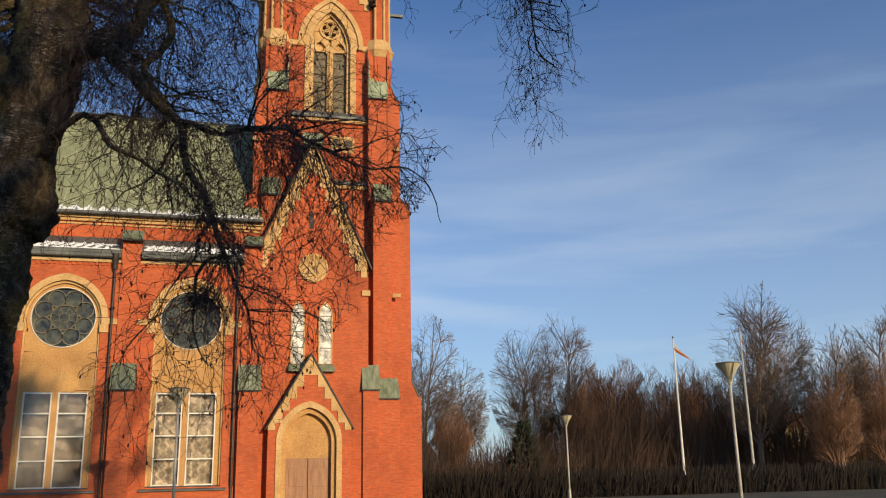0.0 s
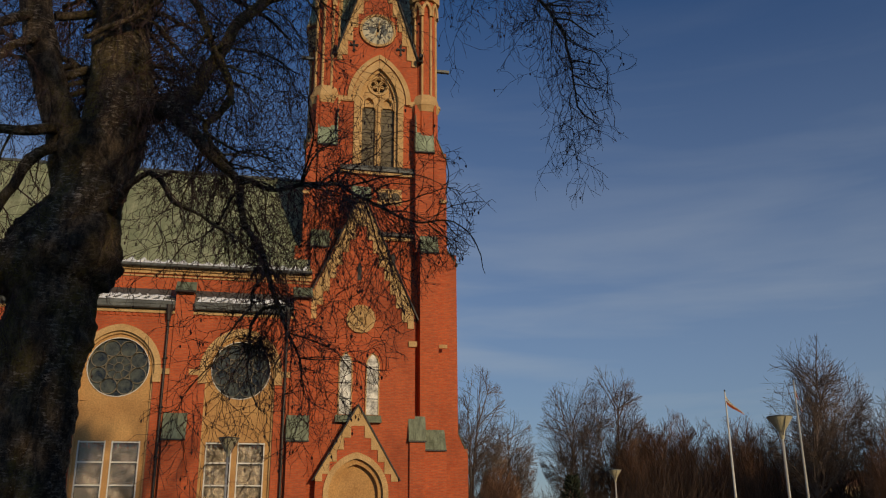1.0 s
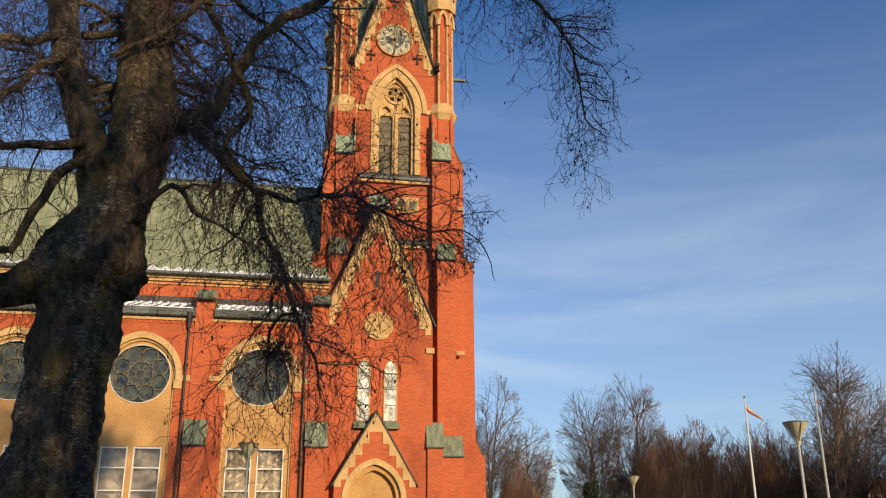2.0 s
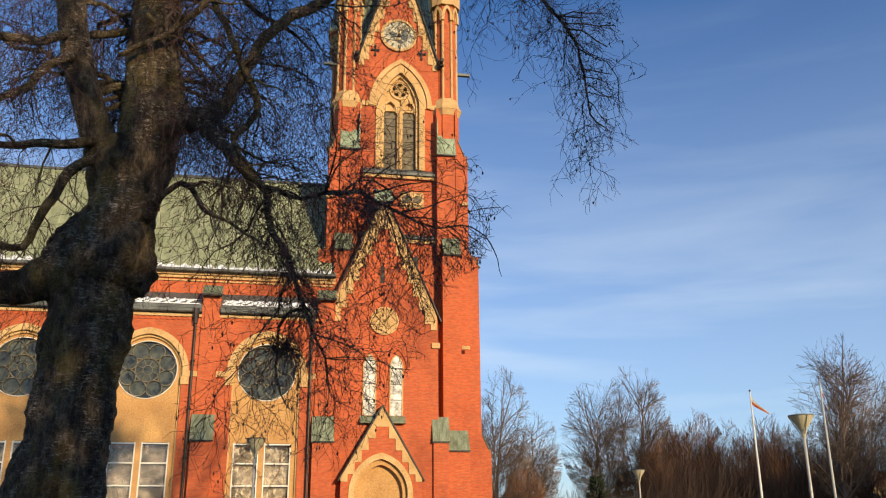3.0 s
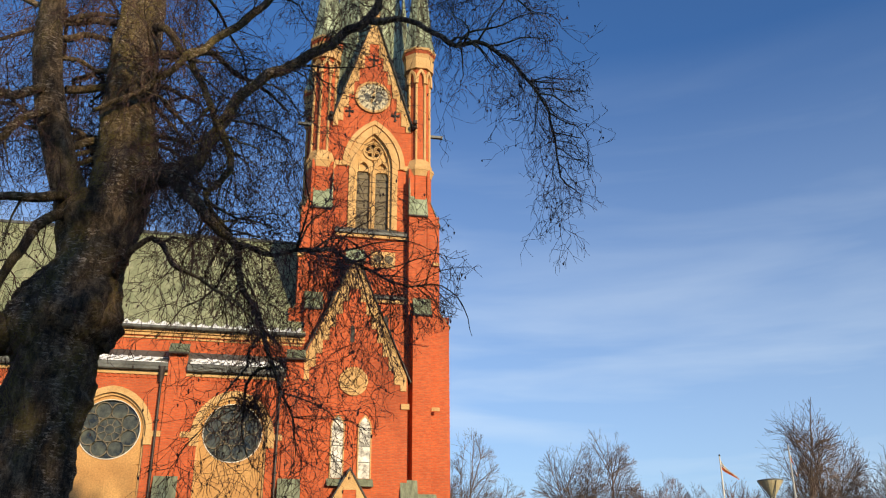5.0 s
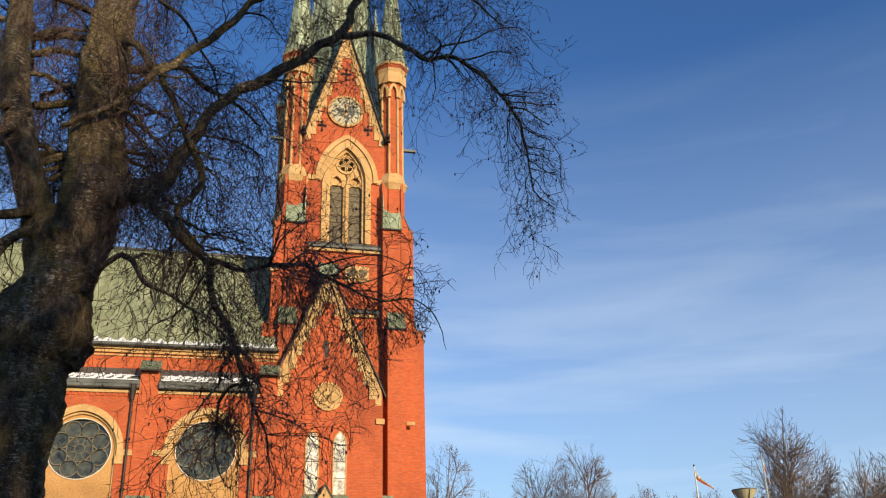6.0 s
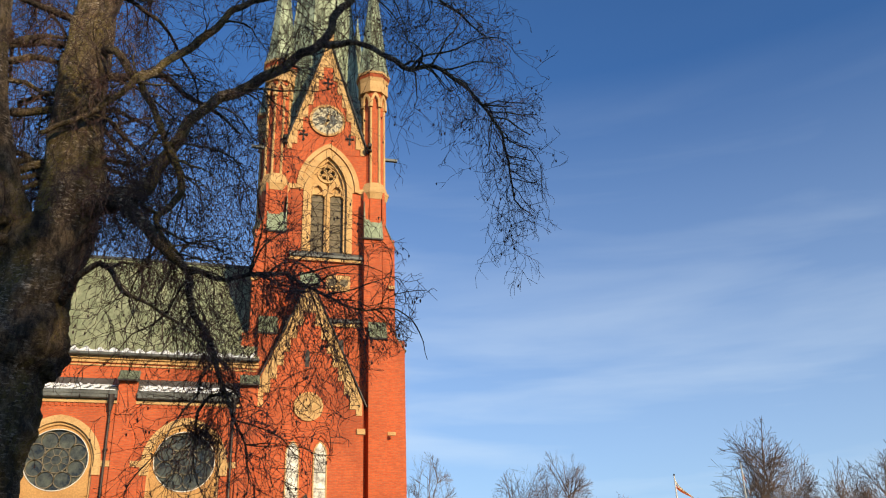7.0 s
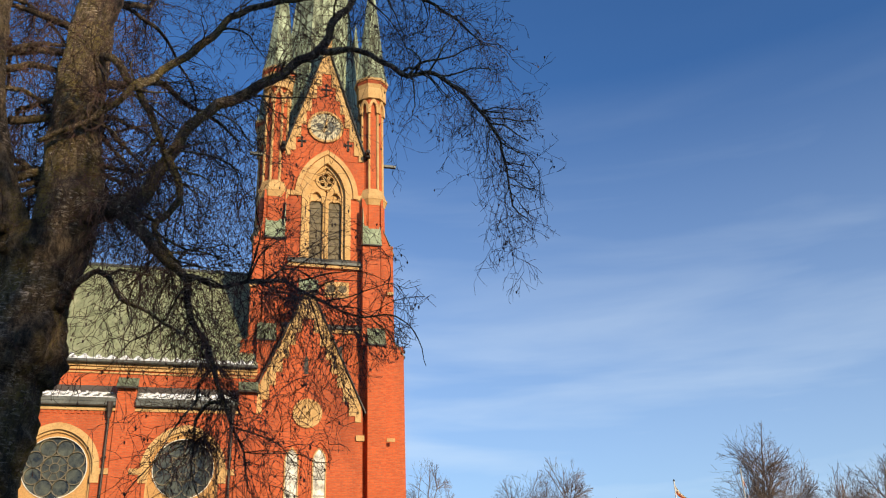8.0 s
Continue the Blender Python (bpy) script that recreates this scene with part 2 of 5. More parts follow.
def box(x0, x1, y0, y1, z0, z1, bm=None, bevel=0.0):
    bm = bm or bmesh.new()
    v = [bm.verts.new((x, y, z)) for x in (x0, x1) for y in (y0, y1) for z in (z0, z1)]
    fs = [bm.faces.new([v[i] for i in f]) for f in ((0, 1, 3, 2), (4, 6, 7, 5), (0, 4, 5, 1), (2, 3, 7, 6), (0, 2, 6, 4), (1, 5, 7, 3))]
    if bevel:
        bmesh.ops.bevel(bm, geom=list({e for f in fs for e in f.edges}), offset=bevel, segments=1, affect="EDGES")
    return bm


def prism(pts, y0, y1, bm=None):
    """A polygon in x and z, pulled from y0 to y1."""
    bm = bm or bmesh.new()
    a = [bm.verts.new((x, y0, z)) for x, z in pts]
    b = [bm.verts.new((x, y1, z)) for x, z in pts]
    bm.faces.new(a)
    bm.faces.new(b[::-1])
    k = len(pts)
    for i in range(k):
        bm.faces.new((a[i], b[i], b[(i + 1) % k], a[(i + 1) % k]))
    return bm


def band(outer, inner, y0, y1, closed=False, bm=None):
    """The strip between two lines of equal length in x and z, pulled from y0 to y1."""
    bm = bm or bmesh.new()
    k = len(outer)
    rows = [[bm.verts.new((x, y, z)) for x, z in line] for y in (y0, y1) for line in (outer, inner)]
    of, nf, ob_, nb = rows
    for i in range(k if closed else k - 1):
        j = (i + 1) % k
        bm.faces.new((of[i], of[j], nf[j], nf[i]))
        bm.faces.new((ob_[i], nb[i], nb[j], ob_[j]))
        bm.faces.new((of[i], ob_[i], ob_[j], of[j]))
        bm.faces.new((nf[i], nf[j], nb[j], nb[i]))
    if not closed:
        for i in (0, k - 1):
            bm.faces.new((of[i], nf[i], nb[i], ob_[i]))
    return bm


def circle(cx, cz, r, k=40):
    return [(cx + r * math.cos(2 * math.pi * i / k), cz + r * math.sin(2 * math.pi * i / k)) for i in range(k)]


def ring(cx, cz, r1, r0, y0, y1, k=40, bm=None):
    return band(circle(cx, cz, r1, k), circle(cx, cz, r0, k), y0, y1, True, bm)


def arch(cx, zs, w, rise, z0, k=12):
    """A pointed arch from its left foot at z0 over the point to its right foot."""
    R = (w * w + rise * rise) / (2 * w)
    a1 = math.atan2(rise, R - w)
    left = [(cx - w + R - R * math.cos(a1 * i / k), zs + R * math.sin(a1 * i / k)) for i in range(k + 1)]
    right = [(2 * cx - x, z) for x, z in left[:-1]][::-1]
    return [(cx - w, z0)] + left + right + [(cx + w, z0)]


def octagon(cx, cy, r0, r1, z0, z1, bm=None, k=8, cap=True):
    """A prism or taper of k sides; r is half the width across the flats."""
    bm = bm or bmesh.new()
    f = 1 / math.cos(math.pi / k)
    ang = [2 * math.pi * (i + 0.5) / k for i in range(k)]
    lo = [bm.verts.new((cx + r0 * f * math.cos(a), cy + r0 * f * math.sin(a), z0)) for a in ang]
    if r1 < 1e-4:
        top = bm.verts.new((cx, cy, z1))
        for i in range(k):
            bm.faces.new((lo[i], lo[(i + 1) % k], top))
    else:
        hi = [bm.verts.new((cx + r1 * f * math.cos(a), cy + r1 * f * math.sin(a), z1)) for a in ang]
        for i in range(k):
            bm.faces.new((lo[i], lo[(i + 1) % k], hi[(i + 1) % k], hi[i]))
        if cap:
            bm.faces.new(hi)
    if cap:
        bm.faces.new(lo[::-1])
    return bm


def wedge(x0, x1, y0, y1, z0, z1, bm=None, thick=0.06):
    """A sloped weathering: low edge at y0, z0, high edge at y1, z1."""
    bm = bm or bmesh.new()
    lo = [bm.verts.new((x, y, z)) for x in (x0, x1) for y, z in ((y0, z0 - thick), (y0, z0), (y1, z1), (y1, z0 - thick))]
    for f in ((0, 1, 2, 3), (7, 6, 5, 4), (0, 4, 5, 1), (1, 5, 6, 2), (2, 6, 7, 3), (3, 7, 4, 0)):
        bm.faces.new([lo[i] for i in f])
    return bm


def side_wedge(xin, xout, y0, y1, z0, z1, drop, thick):
    """A slab that leans out sideways: low at xout, high at xin; drop lowers it, thick is its height."""
    return prism([(xin, z1 - drop), (xout, z0 - drop), (xout, z0 - drop - thick), (xin, z0 - drop - thick if thick > 0.2 else z1 - drop - thick)], y0, y1)


class Tubes:
    """Many tapered tubes gathered in one mesh."""

    def __init__(self):
        self.v, self.f = [], []

    def add(self, pts, radii, sides=3, rough=0.0, seed=0.0, caps=True):
        first = len(self.v)
        up = Vector((0.31, 0.87, 0.38))
        for i, p in enumerate(pts):
            d = (pts[min(i + 1, len(pts) - 1)] - pts[max(i - 1, 0)])
            d = d.normalized() if d.length > 1e-9 else Vector((0, 0, 1))
            a = d.cross(up)
            a = a.normalized() if a.length > 1e-4 else d.orthogonal().normalized()
            b = d.cross(a)
            for s in range(sides):
                t = 2 * math.pi * s / sides
                r = radii[i]
                q = a * math.cos(t) + b * math.sin(t)
                if rough:
                    if sides >= 28:
                        r *= 1 - 0.16 * rough / 0.15 * (max(0.0, 0.34 - abs(noise.noise(Vector((q.x * r * 9, q.y * r * 9, p.z * 1.5 + seed))))) + 0.6 * max(0.0, 0.3 - abs(noise.noise(Vector((q.x * r * 21, q.y * r * 21, p.z * 4.0))))))
                    r *= 1 + rough * (noise.noise((p + q * 0.5) * 2.3 + Vector((seed, 0, 0))) * 1.3 + noise.noise((p + q * r) * 8.0) * 0.7 + noise.noise((p + q * r) * 21.0) * 0.35)
                self.v.append(p + q * r)
        for i in range(len(pts) - 1):
            for s in range(sides):
                a0, a1 = first + i * sides + s, first + i * sides + (s + 1) % sides
                self.f.append((a0, a1, a1 + sides, a0 + sides))
        if not caps:
            return
        self.f.append(tuple(first + s for s in range(sides))[::-1])
        self.f.append(tuple(first + (len(pts) - 1) * sides + s for s in range(sides)))

    def put(self, name, mat, parent, label="", smooth=False, kind=""):
        me = bpy.data.meshes.new(name)
        me.from_pydata([tuple(v) for v in self.v], [], self.f)
        if smooth:
            me.polygons.foreach_set("use_smooth", [True] * len(me.polygons))
        me.materials.append(mat)
        ob = new(name, me)
        ob.parent = parent
        if parent.parent is None and parent.type == "EMPTY":
            ob.location = -parent.location
        return tagged(ob, label, kind=kind)


def spline(pts, radii, step):
    """A smooth line through the points, with its radii, in steps of about that length."""
    P = [Vector(p) for p in pts]
    out, rr = [], []
    for i in range(len(P) - 1):
        p0, p1, p2, p3 = P[max(i - 1, 0)], P[i], P[i + 1], P[min(i + 2, len(P) - 1)]
        k = max(1, int((p2 - p1).length / step))
        for j in range(k):
            t = j / k
            out.append(0.5 * (2 * p1 + (p2 - p0) * t + (2 * p0 - 5 * p1 + 4 * p2 - p3) * t * t + (3 * p1 - p0 - 3 * p2 + p3) * t ** 3))
            rr.append(radii[i] * (1 - t) + radii[i + 1] * t)
    return out + [P[-1]], rr + [radii[-1]]


# ---- ground ----
gb = bmesh.new()
bmesh.ops.create_circle(gb, cap_ends=True, radius=3500, segments=96)
ground = tagged(mesh_object("ground", gb, GROUND), "brown winter grass reaching to the horizon", "ground", kind="structure")
pavement = tagged(mesh_object("pavement", box(-30, 40, 36.5, 41.0, 0.002, 0.03), GRAVEL), "gravel path along the church wall", "path", kind="structure")
# unseen wall behind the camera, added to keep low sun off the birch
back = tagged(mesh_object("shade_wall", box(-14, 20.5, -16.5, -15.5, 0, 6.0), GREY_RENDER), "plain grey rendered wall out of view, added to shade the birch", "wall", kind="structure")

# ---- church ----
AX, YT, YA, YN, YD = 5.84, 45.0, 43.6, 43.2, 43.1   # tower axis; fronts of tower, porch wing, nave wall and doorway
church = thing("church", (-2, 47, 0), "red brick gothic church with yellow stone trim and green copper roofs", "church")

# tower shaft with the belfry opening
belfry_in = arch(AX + 0.15, 25.05, 1.16, 2.3, 21.0)
def rect_round(pts, x0, x1, z0, z1):
    """For each point of an arch the matching point on the edge of a rectangle round it."""
    cx, cz = (pts[0][0] + pts[-1][0]) / 2, pts[1][1]
    out = []
    for i, (x, z) in enumerate(pts):
        if i == 0:
            out.append((x0, z0))
        elif i == len(pts) - 1:
            out.append((x1, z0))
        else:
            dx, dz = x - cx, z - cz
            k = min((x1 - cx) / dx if dx > 1e-6 else 1e9, (x0 - cx) / dx if dx < -1e-6 else 1e9, (z1 - cz) / dz if dz > 1e-6 else 1e9)
            out.append((cx + dx * k, cz + dz * k))
    return out

part("tower_wall", box(AX - 3.3, AX + 3.3, YT, YT + 7.2, 0, 21.0), BRICK, church, "red brick tower shaft")
bf = band(rect_round(belfry_in, AX - 3.3, AX + 3.3, 21.0, 28.3), belfry_in, YT, YT + 0.9)
box(AX - 3.3, AX - 3.29, YT + 0.9, YT + 7.2, 21.0, 28.3, bf)
box(AX + 3.29, AX + 3.3, YT + 0.9, YT + 7.2, 21.0, 28.3, bf)
box(AX - 3.3, AX + 3.3, YT + 6.9, YT + 7.2, 21.0, 28.3, bf)
part("belfry_wall", bf, BRICK, church, "red brick belfry stage with a pointed opening")
part("belfry_floor", box(AX - 3.2, AX + 3.2, YT + 1.0, YT + 6.8, 20.9, 21.05), LOUVRE, church)

# belfry window: stone surround, tracery, louvres
bx = AX + 0.15
bw = assembly("belfry_window", (bx, YT, 21), "pointed belfry window with yellow stone tracery and louvres")
def sub(name, bm, mat, parent, label=""):
    ob = mesh_object(name, bm, mat)
    ob.parent = parent
    ob.matrix_parent_inverse = Matrix.Identity(4)
    w = parent.location.copy()
    up = parent.parent
    while up:
        w += up.location
        up = up.parent
    ob.location = -w
    return tagged(ob, label)

sub("hood_mould", band(arch(bx, 25.1, 1.83, 3.0, 25.0), arch(bx, 25.1, 1.55, 2.72, 25.0), YT - 0.16, YT + 0.02), STONE, bw, "yellow stone hood mould")
sub("arch_band", band(arch(bx, 25.1, 1.54, 2.7, 25.0), arch(bx, 25.1, 1.2, 2.32, 25.0), YT - 0.07, YT + 0.02), STONE, bw, "yellow stone arch band")
sub("jamb", band(arch(bx, 25.05, 1.42, 2.5, 21.1), arch(bx, 25.05, 1.1, 2.2, 21.1), YT - 0.1, YT + 0.35), STONE, bw, "yellow stone jamb")
sub("inner_jamb", band(arch(bx, 25.05, 1.1, 2.2, 21.1), arch(bx, 25.05, 0.93, 2.0, 21.1), YT + 0.12, YT + 0.6), STONE, bw, "moulded inner jamb")
sub("mullion", box(bx - 0.17, bx + 0.17, YT + 0.2, YT + 0.55, 21.0, 25.2, bevel=0.04), STONE, bw, "stone mullion with a slender shaft")
sub("shaft", octagon(bx, YT + 0.16, 0.06, 0.06, 21.2, 24.9), STONE, bw)
def plate(outer, cx, cz, r, y0, y1):
    """A stone plate with a round hole."""
    inner = []
    for x, z in outer:
        a = math.atan2(z - cz, x - cx)
        inner.append((cx + r * math.cos(a), cz + r * math.sin(a)))
    return band(outer, inner, y0, y1, True)

up = [p for p in arch(bx, 25.05, 1.0, 2.1, 25.6)[1:-1] if p[1] > 25.62]
sub("tracery_plate", plate([(bx - 1.0, 25.6)] + up + [(bx + 1.0, 25.6), (bx + 0.5, 25.6), (bx, 25.6), (bx - 0.5, 25.6)], bx, 26.25, 0.55, YT + 0.3, YT + 0.42), STONE, bw)
for s in (-1, 1):
    e = [(bx + s * (0.53 + 0.45 * u), 25.23 + 0.36 * v) for u, v in ((-1, -1), (-0.5, -1), (0, -1), (0.5, -1), (1, -1), (1, -0.4), (1, 0.4), (1, 1), (0.5, 1), (0, 1), (-0.5, 1), (-1, 1), (-1, 0.4), (-1, -0.4))]
    sub("tracery_plate", plate(e, bx + s * 0.53, 25.2, 0.24, YT + 0.3, YT + 0.42), STONE, bw)
sub("blind_panel", box(bx - 0.98, bx + 0.98, YT + 0.44, YT + 0.5, 24.88, 25.62), STONE, bw)
tr = ring(bx, 26.25, 0.62, 0.5, YT + 0.22, YT + 0.5)
for i in range(5):
    a = math.pi / 2 + i * 2 * math.pi / 5
    ring(bx + 0.27 * math.cos(a), 26.25 + 0.27 * math.sin(a), 0.25, 0.19, YT + 0.26, YT + 0.46, 16, tr)
sub("rose_tracery", tr, STONE, bw, "five-lobed stone rosette")
for s in (-1, 1):
    sub("light_arch", band(arch(bx + s * 0.55, 25.0, 0.42, 0.62, 24.75), arch(bx + s * 0.55, 25.0, 0.3, 0.46, 24.75), YT + 0.22, YT + 0.5), STONE, bw)
    for i in range(8):
        z = 21.15 + i * 0.47
        lv = bmesh.new()
        vs = [lv.verts.new(p) for p in ((bx + s * 0.17, YT + 0.38, z), (bx + s * 0.95, YT + 0.38, z), (bx + s * 0.95, YT + 0.43, z + 0.47), (bx + s * 0.17, YT + 0.43, z + 0.47),
                                        (bx + s * 0.17, YT + 0.40, z - 0.02), (bx + s * 0.95, YT + 0.40, z - 0.02), (bx + s * 0.95, YT + 0.45, z + 0.45), (bx + s * 0.17, YT + 0.45, z + 0.45))]
        for f in ((0, 1, 2, 3), (7, 6, 5, 4), (0, 4, 5, 1), (1, 5, 6, 2), (2, 6, 7, 3), (3, 7, 4, 0)):
            lv.faces.new([vs[q] for q in f])
        sub("louvre_slat", lv, LOUVRE, bw)
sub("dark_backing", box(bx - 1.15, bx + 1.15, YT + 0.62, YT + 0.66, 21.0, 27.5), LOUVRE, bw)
dent = bmesh.new()
oa, ob2 = arch(bx, 25.1, 1.66, 2.84, 25.1, 26), arch(bx, 25.1, 1.5, 2.66, 25.1, 26)
for (x0, z0), (x1, z1) in list(zip(oa, ob2))[1:-1]:
    cx, cz = (x0 + x1) / 2, (z0 + z1) / 2
    box(cx - 0.045, cx + 0.045, YT - 0.13, YT - 0.07, cz - 0.045, cz + 0.045, dent)
tagged(sub("dentil_course", dent, BRICK, bw), kind="stuff")

# sill, string courses
part("sill_course", wedge(AX - 1.95, AX + 2.35, YT - 0.32, YT + 0.02, 20.82, 21.12, thick=0.14), GREY_METAL, church, "grey metal belfry sill")
part("string_course", box(AX - 1.95, AX + 2.35, YT - 0.2, YT + 0.02, 20.5, 20.66), STONE, church)
part("string_course", wedge(AX - 2.3, AX + 2.4, YT - 0.3, YT + 0.02, 17.02, 17.25, thick=0.1), GREY_METAL, church)
part("string_course", box(AX - 2.3, AX + 2.4, YT - 0.16, YT + 0.02, 16.72, 16.9), STONE, church)
for x0, x1 in ((AX - 2.3, AX - 1.35), (bx + 1.75, AX + 2.3)):
    part("impost_band", box(x0, x1, YT - 0.1, YT + 0.02, 24.95, 25.25), STONE, church, "yellow stone impost band with dentils")

def slope_strip(x0, x1, y0, y1, z0, z1, u0, u1, lift):
    """A thin raised strip on a slope, between the shares u0 and u1 of its height."""
    bm = bmesh.new()
    n = Vector((0, -(z1 - z0), y1 - y0)).normalized() * lift
    p = [Vector((x, y0 + (y1 - y0) * u, z0 + (z1 - z0) * u)) for u in (u0, u1) for x in (x0, x1)]
    v = [bm.verts.new(q + n * k) for k in (-0.2, 1) for q in p]
    for f in ((0, 1, 3, 2), (4, 6, 7, 5), (0, 4, 5, 1), (2, 3, 7, 6), (0, 2, 6, 4), (1, 5, 7, 3)):
        bm.faces.new([v[i] for i in f])
    return bm


def weathering(x0, x1, y0, y1, z0, z1):
    """A sloped copper cover made of lapped sheets with a seam and a drip edge."""
    mat = PALE_COPPER if z0 > 20 else DULL_COPPER
    w = part("weathering", wedge(x0, x1, y0, y1, z0, z1), mat, church, "green copper buttress weathering")
    cuts = (0.0, 0.36, 0.7, 1.0)
    for k, (u0, u1) in enumerate(zip(cuts, cuts[1:])):
        mid = x0 + (x1 - x0) * (0.38, 0.62, 0.45)[k]
        for a, b in ((x0 - 0.015, mid - 0.008), (mid + 0.008, x1 + 0.015)):
            sub("copper_sheet", slope_strip(a, b, y0, y1, z0, z1, u0 - 0.03, u1 - 0.012, 0.018 + 0.006 * (k % 2)), mat, w)
    sub("drip_edge", box(x0 - 0.03, x1 + 0.03, y0 - 0.04, y0 + 0.03, z0 - 0.09, z0 - 0.02), DARK_METAL, w)


# corner buttresses with copper weatherings
for s in (-1, 1):
    x = lambda a, b: (AX + s * a, AX + s * b) if s > 0 else (AX - b, AX - a)
    for z0, z1, front, wide, out in ((22.0, 25.0, YT - 0.3, 3.1, 3.42), (16.0, 22.0, YT - 0.55, 3.22, 3.98 if s > 0 else 3.86), (5.6, 16.0, YT - 0.85, 3.4, 4.5 if s > 0 else 4.22), (0, 5.6, YT - 1.25, 3.7, 5.0)):
        if s < 0 and z0 < 1:
            continue
        a, b = x(2.2 if z0 > 10 else 2.42, wide)
        part("buttress", box(a, b, front, YT + 0.01, z0, z1), BRICK, church)
        a, b = x(3.28, out)
        part("side_buttress", box(a, b, YT - 0.42, YT + 0.9, z0, z1), BRICK, church)
    for z0, z1, f0, f1, w0, w1 in ((21.95, 23.25, YT - 0.66, YT - 0.3, 2.2, 3.26), (15.95, 16.95, YT - 0.95, YT - 0.55, 2.46, 3.42), (5.5, 6.5, YT - 1.35, YT - 0.85, 2.62, 3.66)):
        if s < 0 and z0 < 10:
            continue
        a, b = x(w0, w1)
        weathering(a, b, f0, f1, z0, z1)
    for z0, z1, i0, o0 in ((21.5, 23.0, 3.42, 4.04 if s > 0 else 3.92), (15.45, 16.3, 3.98 if s > 0 else 3.86, 4.58 if s > 0 else 4.3), (5.3, 6.45, 4.5, 5.06)):
        if s < 0 and z0 < 10:
            continue
        part("side_buttress", side_wedge(AX + s * i0, AX + s * (o0 - 0.072), YT - 0.408, YT + 0.888, z0, z1, 0.07, 0.3), BRICK, church)
        part("weathering", side_wedge(AX + s * i0, AX + s * o0, YT - 0.45, YT + 0.93, z0, z1, 0.0, 0.07), DULL_COPPER, church)
    a, b = x(3.42, 3.85)
    part("corbel_stone", box(a, b, YT - 0.94, YT - 0.84, 10.7, 10.88), STONE, church)
    a, b = x(3.6, 3.95)
    part("corbel_stone", box(a, b, YT - 0.6, YT - 0.4, 18.95, 19.12), STONE, church)
    part("buttress_gablet", prism([(AX + s * 2.18, 22.0), (AX + s * 2.3, 22.0), (AX + s * 2.2, 24.3)], YT - 0.65, YT - 0.2), PALE_COPPER, church)

# turrets with corbelled heads and copper spirelets
for tx in (AX - 2.88, AX + 2.88):
    for ty in (YT + 0.35, YT + 6.4):
        part("turret_pier", octagon(tx, ty, 0.72, 0.72, 22.3, 24.62), BRICK, church, "octagonal brick pier below the turret")
        t = assembly("turret", (tx, ty, 24.9), "octagonal brick corner turret with a copper spirelet")
        sub("base_flare", octagon(tx, ty, 0.74, 0.86, 24.6, 24.95, octagon(tx, ty, 0.88, 0.86, 24.95, 25.12, octagon(tx, ty, 0.80, 0.66, 25.12, 25.7))), STONE, t, "stepped yellow stone base")
        sub("body", octagon(tx, ty, 0.6, 0.6, 25.6, 31.2, octagon(tx, ty, 0.6, 0.78, 31.2, 32.7)), BRICK, t)
        for i in range(8):
            a = 2 * math.pi * (i + 0.5) / 8
            px_, py_ = tx + 0.67 * math.cos(a), ty + 0.67 * math.sin(a)
            sub("colonnette", octagon(px_, py_, 0.07, 0.07, 25.6, 31.0, octagon(px_, py_, 0.075, 0.14, 31.0, 31.3)), STONE, t)
            a2 = 2 * math.pi * i / 8
            m = Matrix.Translation((tx + 0.6 * math.cos(a2), ty + 0.6 * math.sin(a2), 0)) @ Matrix.Rotation(a2 + math.pi / 2, 4, "Z")
            head = band(arch(0, 31.2, 0.32, 0.75, 30.9, 6), arch(0, 31.2, 0.17, 0.5, 30.9, 6), -0.2, 0.05)
            prism([(-0.34, 31.95), (0.34, 31.95), (0.38, 32.7), (-0.38, 32.7)], -0.26, 0.05, head)
            bmesh.ops.transform(head, matrix=m, verts=head.verts)
            sub("head_arch", head, STONE, t)
        sub("cornice", octagon(tx, ty, 0.84, 0.93, 32.7, 32.95), STONE, t)
        sub("cornice", octagon(tx, ty, 0.90, 0.97, 32.95, 33.1, octagon(tx, ty, 0.94, 0.94, 33.1, 33.2)), BRICK, t, "moulded brick cornice")
        sub("cornice", octagon(tx, ty, 1.0, 1.02, 33.2, 33.35), STONE, t)
        sub("spirelet", octagon(tx, ty, 0.98, 0.80, 33.35, 34.3, octagon(tx, ty, 0.80, 0.0, 34.3, 43.0)), SPIRE_COPPER, t, "streaked green copper spirelet")

